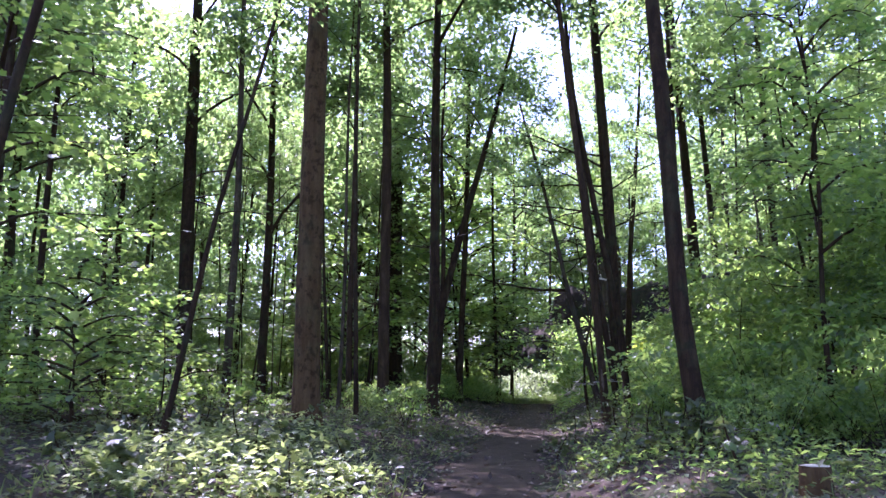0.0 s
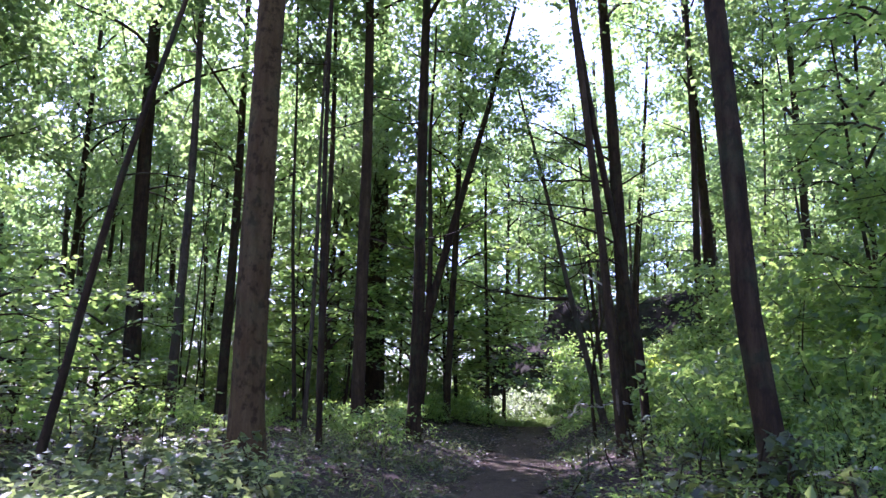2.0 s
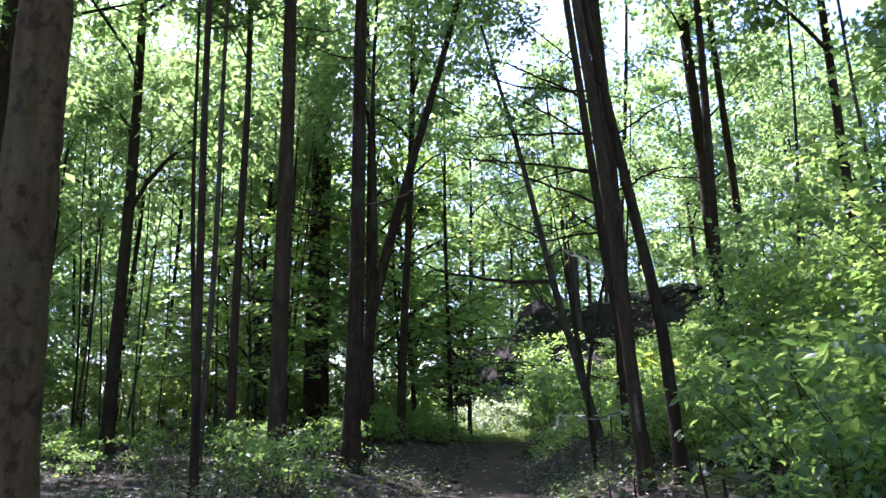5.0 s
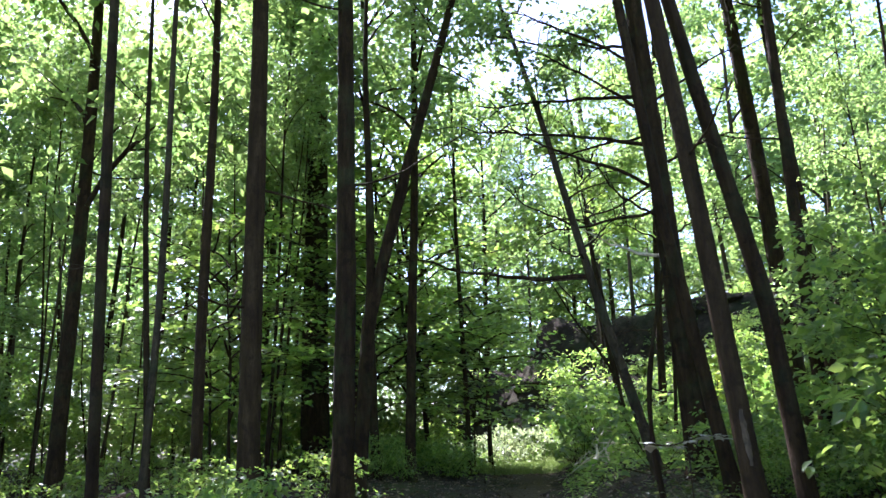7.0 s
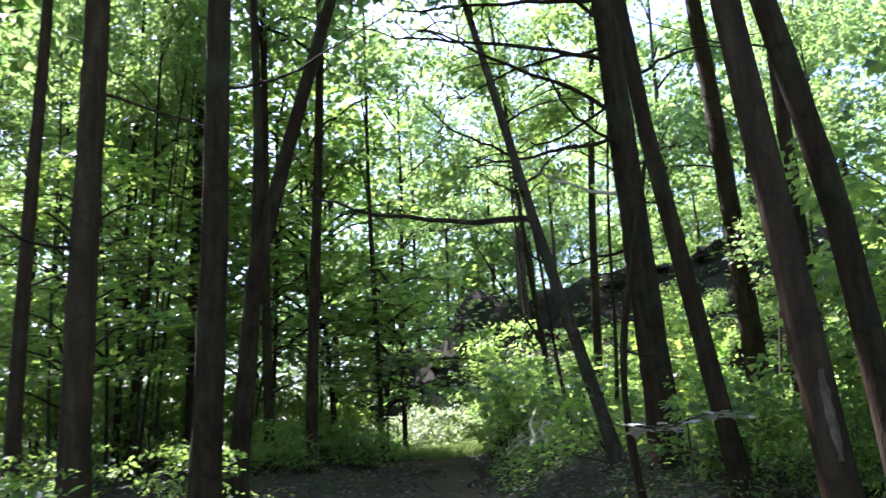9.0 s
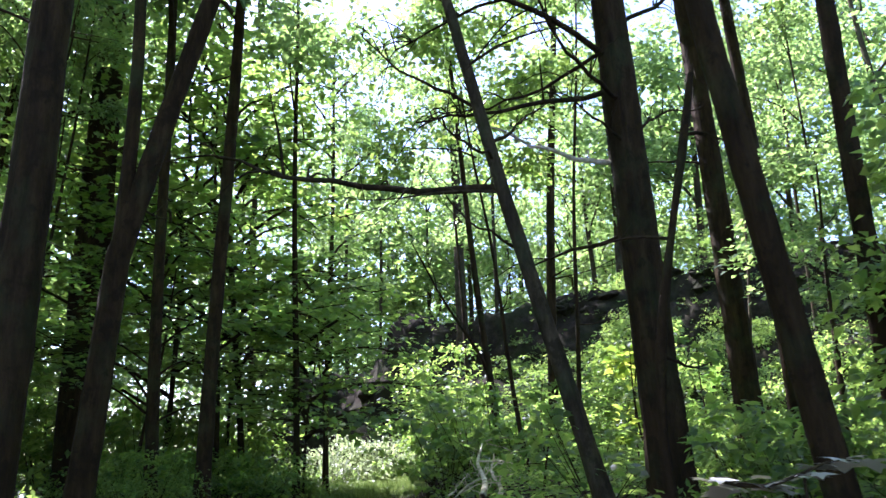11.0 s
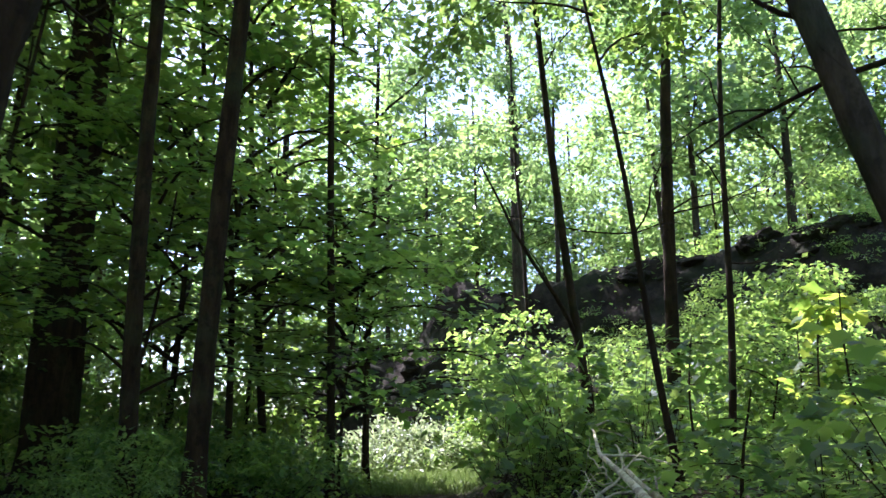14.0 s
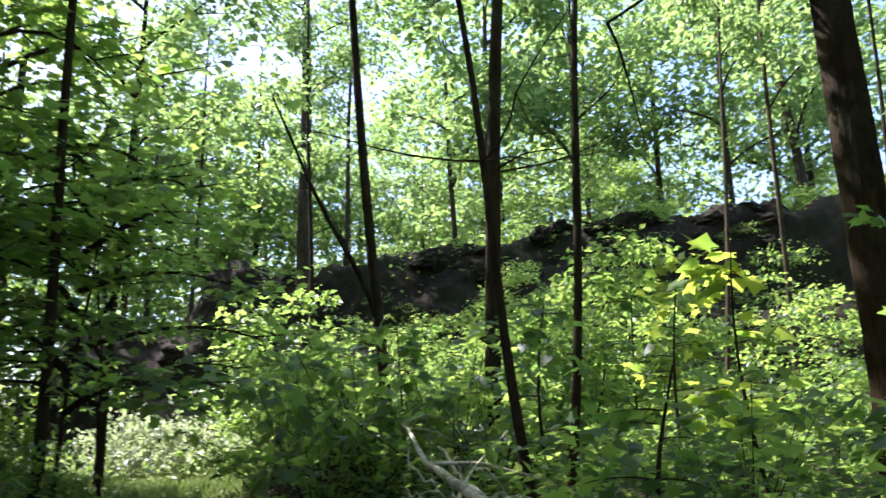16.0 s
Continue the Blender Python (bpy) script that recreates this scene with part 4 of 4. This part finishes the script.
cover("leaf_litter", 26000, (-12, 9, 3, 46), 0.0, 0.085, LEAF_DRY, "fallen brown leaves on the woodland floor", "leaf litter", 51)
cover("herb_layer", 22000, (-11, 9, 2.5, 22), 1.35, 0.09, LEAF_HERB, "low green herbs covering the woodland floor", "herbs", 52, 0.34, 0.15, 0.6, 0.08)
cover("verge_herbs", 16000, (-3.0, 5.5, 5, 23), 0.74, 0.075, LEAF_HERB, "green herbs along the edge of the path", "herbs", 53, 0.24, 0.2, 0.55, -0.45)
# leaf colour lightened here to carry the sun patch
cover("sunlit_herbs", 5000, (-3.7, -0.6, 6.8, 13.5), 1.3, 0.1, LEAF_SUNPATCH, "herbs in a patch of sun, coloured lighter for it", "herbs", 54, 0.42, 0.2, 0.6, 0.1)
cover("grass", 11000, (2.8, 7.6, 37, 45), 0.0, 0.26, GRASS, "sunlit grass at the end of the path", "grass", 55, 0.0, 1.6, 0.06)
cover("end_herbs", 1500, (2.2, 7.6, 41.5, 48), 0.0, 0.13, LEAF_SUNNY, "herbs at the end of the path, coloured pale as in full sun", "herbs", 56, 0.9, 0.2, 0.6)
cover("verge_plants", 3000, (1.9, 5.0, 7.0, 13), 1.1, 0.09, LEAF_UNDER, "dark green low plants beside the path", "herbs", 68, 0.35, 0.2, 0.6, -0.3)
cover("slope_herbs", 9000, (5.3, 13, 24.5, 38), 1.5, 0.13, LEAF_UNDER, "green herbs under the saplings on the slope", "herbs", 69, 0.55, 0.2, 0.6)
cover("end_carpet", 2600, (3.4, 6.4, 37.5, 43), 0.0, 0.1, LEAF_SUNNY, "low herbs carpeting the end of the path, coloured pale as in full sun", "herbs", 67, 0.22, 0.15, 0.6, -0.1)
cover("bank_top_herbs", 9000, (8.5, 30, 34, 53), 4.0, 0.2, LEAF_UNDER, "low plants along the top of the bank", "herbs", 66, 0.5, 0.3, 0.6)
cover("bank_herbs", 2500, (2, 8, 44, 50), 0.0, 0.17, LEAF_UNDER, "low plants on the shaded bank", "herbs", 58, 0.6, 0.2, 0.6)
cover("log_herbs", 3000, (3.6, 6.4, 25, 31), 1.0, 0.09, LEAF_UNDER, "low plants round the dead branches", "herbs", 59, 0.4, 0.2, 0.6)
cover("verge_grass", 5000, (-4, 4, 6, 21), 1.0, 0.22, GRASS, "thin grass along the edge of the path", "grass", 57, 0.0, 1.6, 0.05, 0.05)


def far_leaves(name, count, a0, a1, d0, d1, z0, z1, size, mat, label, seed):
    g = np.random.default_rng(seed)
    m = count // 24
    az, d = g.uniform(radians(a0), radians(a1), m), g.uniform(d0, d1, m)
    c = np.stack([1 + np.sin(az) * d, 12 + np.cos(az) * d, np.zeros(m)], 1)
    c[:, 2] = land(c[:, 0], c[:, 1]) + z0 + (z1 - z0) * g.uniform(0, 1, m) ** 1.3
    pos, way, up, ln = spray_leaves(c, g.uniform(0.6, 1.3, m), 24, size, g, 0.3, 0.1, 0.5)
    tagged(new(name, mesh_from(name, *leaf_arrays(pos, way, up, ln, ln * 0.7), mat)), label, "woods", kind="stuff")


far_leaves("end_thicket", 13000, -12, 9, 44, 60, 0.0, 6, 0.24, LEAF_CANOPY, "thicket closing the far end of the path", 65)
far_leaves("far_thicket", 34000, -95, 2, 38, 66, 0.2, 9, 0.33, LEAF_CANOPY, "distant thicket closing the wood", 61)
far_leaves("far_bank_thicket", 26000, 3, 75, 46, 70, 0.2, 6, 0.36, LEAF_CANOPY, "distant thicket beyond the rocky bank", 62)
far_leaves("far_undergrowth", 24000, -95, -3, 30, 56, 0.0, 2.6, 0.26, LEAF_UNDER, "distant undergrowth in the wood", 64)
far_leaves("rear_thicket", 9000, 95, 265, 24, 40, 0.2, 9, 0.45, LEAF_CANOPY, "thicket behind the start of the path", 63)


# ---- dead wood ----
def peel(t, z0, z1, a0, a1, r, drift, mat, name, label):
    """A curved plate on a trunk, from height z0 to z1 and angle a0 to a1; drift is its lean."""
    g = np.random.default_rng(int(z0 * 100))
    zs, an = np.linspace(z0, z1, 12), np.linspace(a0, a1, 6)
    Z, A = np.meshgrid(zs, an, indexing="ij")
    mid = (a0 + a1) / 2
    A = mid + (A - mid) * (0.35 + 0.65 * np.sin(np.pi * (Z - z0 + 0.05) / (z1 - z0 + 0.1))) + g.normal(size=Z.shape) * 0.05
    R = r + g.normal(size=Z.shape) * 0.003
    v = np.stack([drift[0] * Z + R * np.cos(A), drift[1] * Z + R * np.sin(A), Z], -1).reshape(-1, 3)
    i, j = np.meshgrid(np.arange(11), np.arange(5), indexing="ij")
    f = np.stack([i * 6 + j, i * 6 + j + 1, (i + 1) * 6 + j + 1, (i + 1) * 6 + j], -1).reshape(-1, 4)
    part(name, mesh_from(name, v, f, mat, True), t, None, label)


for z0, z1, a0, a1 in ((0.72, 1.2, -2.0, -1.45),):
    peel(made["peeling"], z0, z1, a0, a1, 0.104, (-0.078, 0.037), BARE_WOOD, "bare_patch", "pale wood where bark has peeled off")
def dead_pole(t, a, b, r, gen, twigs, mat=DEADWOOD, name="pole"):
    return limb_to(t, a, b, 0.03, r, mat, gen, twigs, name)


gen = np.random.default_rng(71)
brush = thing("dead_branch_pile", (5.2, 28.6, float(land(5.2, 28.6))), "pale barkless dead branches lying propped in the undergrowth", "dead wood")
for a, b, r, tw in (((4.25, 25.9, 0.78), (5.6, 30.45, 1.4), 0.046, 3), ((4.6, 26.3, 0.74), (5.55, 29.6, 1.2), 0.036, 4), ((4.4, 27.6, 0.75), (5.9, 29.0, 1.35), 0.016, 3), ((4.9, 28.3, 0.9), (5.1, 29.3, 1.3), 0.012, 2), ((4.2, 27.4, 0.7), (4.7, 28.2, 0.95), 0.014, 3)):
    dead_pole(brush, a, b, r, gen, tw)


for k in range(4):
    a = (4.7 + 0.14 * k, 27.2 + 0.35 * k, float(land(4.7 + 0.14 * k, 27.2 + 0.35 * k)) + 0.25 + 0.04 * k)
    dead_pole(brush, a, (a[0] + gen.uniform(-0.5, 0.6), a[1] + gen.uniform(0.5, 1.3), a[2] + gen.uniform(0.0, 0.5)), gen.uniform(0.008, 0.016), gen, 0)


def log_on_ground(x, y, yaw, length, r, mat, label, seed):
    g = np.random.default_rng(seed)
    s = np.linspace(-0.5, 0.5, 12)
    p = np.stack([x + np.cos(yaw) * s * length, y + np.sin(yaw) * s * length, np.zeros(12)], 1)
    p = level(p, r * 0.7)
    p[:, 2] = np.linspace(p[0, 2], p[-1, 2], 12) + 0.02 * np.sin(9 * s)
    v, f = tube_arrays(p, r * (1.1 - 0.4 * (s + 0.5)), 10, 0.07, g)
    tagged(new("log", mesh_from("log", v, f, mat, True)), label, "log")


log_on_ground(-5.4, 14.6, 0.25, 4.2, 0.09, BARK_GREY, "fallen grey log among herbs", 1)
log_on_ground(-4.2, 16.6, -0.5, 3.0, 0.06, BARK_GREY, "fallen thin grey log among herbs", 2)
log_on_ground(-7.5, 17.5, 0.7, 3.4, 0.1, BARK_DARK, "fallen dark log under the trees", 3)

st = thing("tree_stump", (3.22, 6.75, float(land(3.22, 6.75)) - 0.08), "short brown cut tree stump beside the path", "stump")
zz = np.array([-0.1, 0.0, 0.06, 0.2, 0.34])
part("trunk", tube("trunk", np.stack([0 * zz, 0 * zz, zz], 1), np.array([0.19, 0.18, 0.15, 0.135, 0.13]), 14, BARK_BROWN), st)
bm = bmesh.new()
bmesh.ops.create_circle(bm, cap_ends=True, radius=0.132, segments=14)
for v in bm.verts:
    v.co.z = 0.335 + 0.03 * v.co.x
me = bpy.data.meshes.new("cut_face")
bm.to_mesh(me)
bm.free()
me.materials.append(DEADWOOD)
part("cut_face", me, st, None, "pale sawn top")


gen = np.random.default_rng(77)
foot = np.array((3.97, 20.75, float(land(3.97, 20.75))))
snag = thing("dead_tree", foot, "crooked black dead stem standing beside the big tree", "tree")
s = np.linspace(0, 1, 16)
line = np.stack([0.07 * np.sin(5.2 * s + 2.6) + 0.32 * s ** 3 - 0.04, 0.06 * np.sin(6 * s), -0.1 + 3.6 * s], 1)
part("trunk", tube("trunk", line, 0.03 * (1 - 0.6 * s) + 0.012 * np.abs(np.sin(9 * s)), 10, BARK_DARK, 0.12), snag)
for i, a in ((7, 0.3), (10, 2.6), (13, 0.0)):
    part("branch", dead_branch(line[i], a, 0.6, 0.014, gen, BARK_DARK), snag)


def pale_bough(x, y, z, yaw, length, seed):
    """A leafy twig in the shrubs; its sunlight is put into pale leaf colours."""
    g = np.random.default_rng(seed)
    t = thing("sunlit_twig", (x, y, float(land(x, y))), "leafy twig in shrubs, coloured pale as in sun", "bough", "broken boughs")
    foot = np.array(t.location)
    s = np.linspace(-0.5, 0.5, 9)
    tw = np.stack([np.cos(yaw) * s * length, np.sin(yaw) * s * length, z - foot[2] + 0.05 * np.sin(6 * s)], 1)
    prop = np.stack([np.linspace(0, tw[4, 0], 5), np.linspace(0, tw[4, 1], 5), np.linspace(0, tw[4, 2], 5)], 1)
    part("stalk", mesh_from("stalk", *joined([tube_arrays(tw, np.linspace(0.012, 0.004, 9), 5, 0.05, g), tube_arrays(prop, np.linspace(0.012, 0.009, 5), 5, 0.05, g)]), BARK_GREY, True), t)
    pos = np.repeat(tw, 4, 0) + g.normal(size=(36, 3)) * np.array([0.05, 0.05, 0.012])
    way = unit(np.array([np.cos(yaw), np.sin(yaw), -0.1]) + g.normal(size=(36, 3)) * np.array([0.6, 0.6, 0.1]))
    part("foliage", mesh_from("foliage", *lobed_arrays(pos, way, unit(np.array([0, 0, 1.0]) + g.normal(size=(36, 3)) * 0.12), g.uniform(0.09, 0.16, 36)), LEAF_PALE), t)


pale_bough(3.95, 19.7, 1.27, 0.1, 1.0, 1)
pale_bough(4.3, 10.6, 0.75, 0.05, 0.8, 2)

def fern(x, y, seed, size):
    """A fern: arching fronds, each with two rows of leaflets that shorten towards the tip."""
    g = np.random.default_rng(seed)
    t = thing("fern", (x, y, float(land(x, y))), "pale green fern in the sun patch, coloured lighter for it", "fern", "ferns")
    for k in range(7):
        a, reach, rise = 0.9 * k + g.uniform(-0.2, 0.2), size * g.uniform(0.5, 0.8), size * g.uniform(0.7, 1.1)
        s = np.linspace(0, 1, 18)
        rib = np.stack([np.cos(a) * reach * s ** 1.3, np.sin(a) * reach * s ** 1.3, rise * (1.5 * s - 0.8 * s * s)], 1)
        frond = part("frond", tube("frond", rib, np.linspace(0.005, 0.0015, 18), 4, LEAF_SUNPATCH), t)
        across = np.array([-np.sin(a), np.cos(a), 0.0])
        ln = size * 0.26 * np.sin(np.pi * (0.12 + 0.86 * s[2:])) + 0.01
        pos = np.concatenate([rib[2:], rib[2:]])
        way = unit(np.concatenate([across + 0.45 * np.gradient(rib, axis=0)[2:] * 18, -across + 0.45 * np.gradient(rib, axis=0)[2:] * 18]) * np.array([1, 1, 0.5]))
        part("leaflets", mesh_from("leaflets", *leaf_arrays(pos, way, np.tile([0.0, 0, 1], (len(pos), 1)), np.concatenate([ln, ln]), np.concatenate([ln, ln]) * 0.32), LEAF_SUNPATCH), frond)


for k, (x, y, size) in enumerate(((-3.15, 7.4, 0.55), (-2.6, 6.6, 0.42), (-3.5, 8.6, 0.5), (-1.1, 9.4, 0.45), (-3.0, 10.6, 0.5), (-1.7, 7.6, 0.35))):
    fern(x, y, 40 + k, size)

# seedlings among the herbs
gen = np.random.default_rng(83)
for k in range(26):
    x, y = gen.uniform(-5.6, -0.7), gen.uniform(6.5, 14.5)
    lobed_sapling(x, y, gen.uniform(0.35, 0.8), 760 + k, 0.3, 0.13, LEAF_HERB, "young maple seedling among the herbs")
for k in range(16):
    x, y = gen.uniform(2.0, 4.6), gen.uniform(8.0, 16)
    lobed_sapling(x, y, gen.uniform(0.35, 0.8), 800 + k, 0.35, 0.12, LEAF_HERB, "young maple seedling among the herbs")
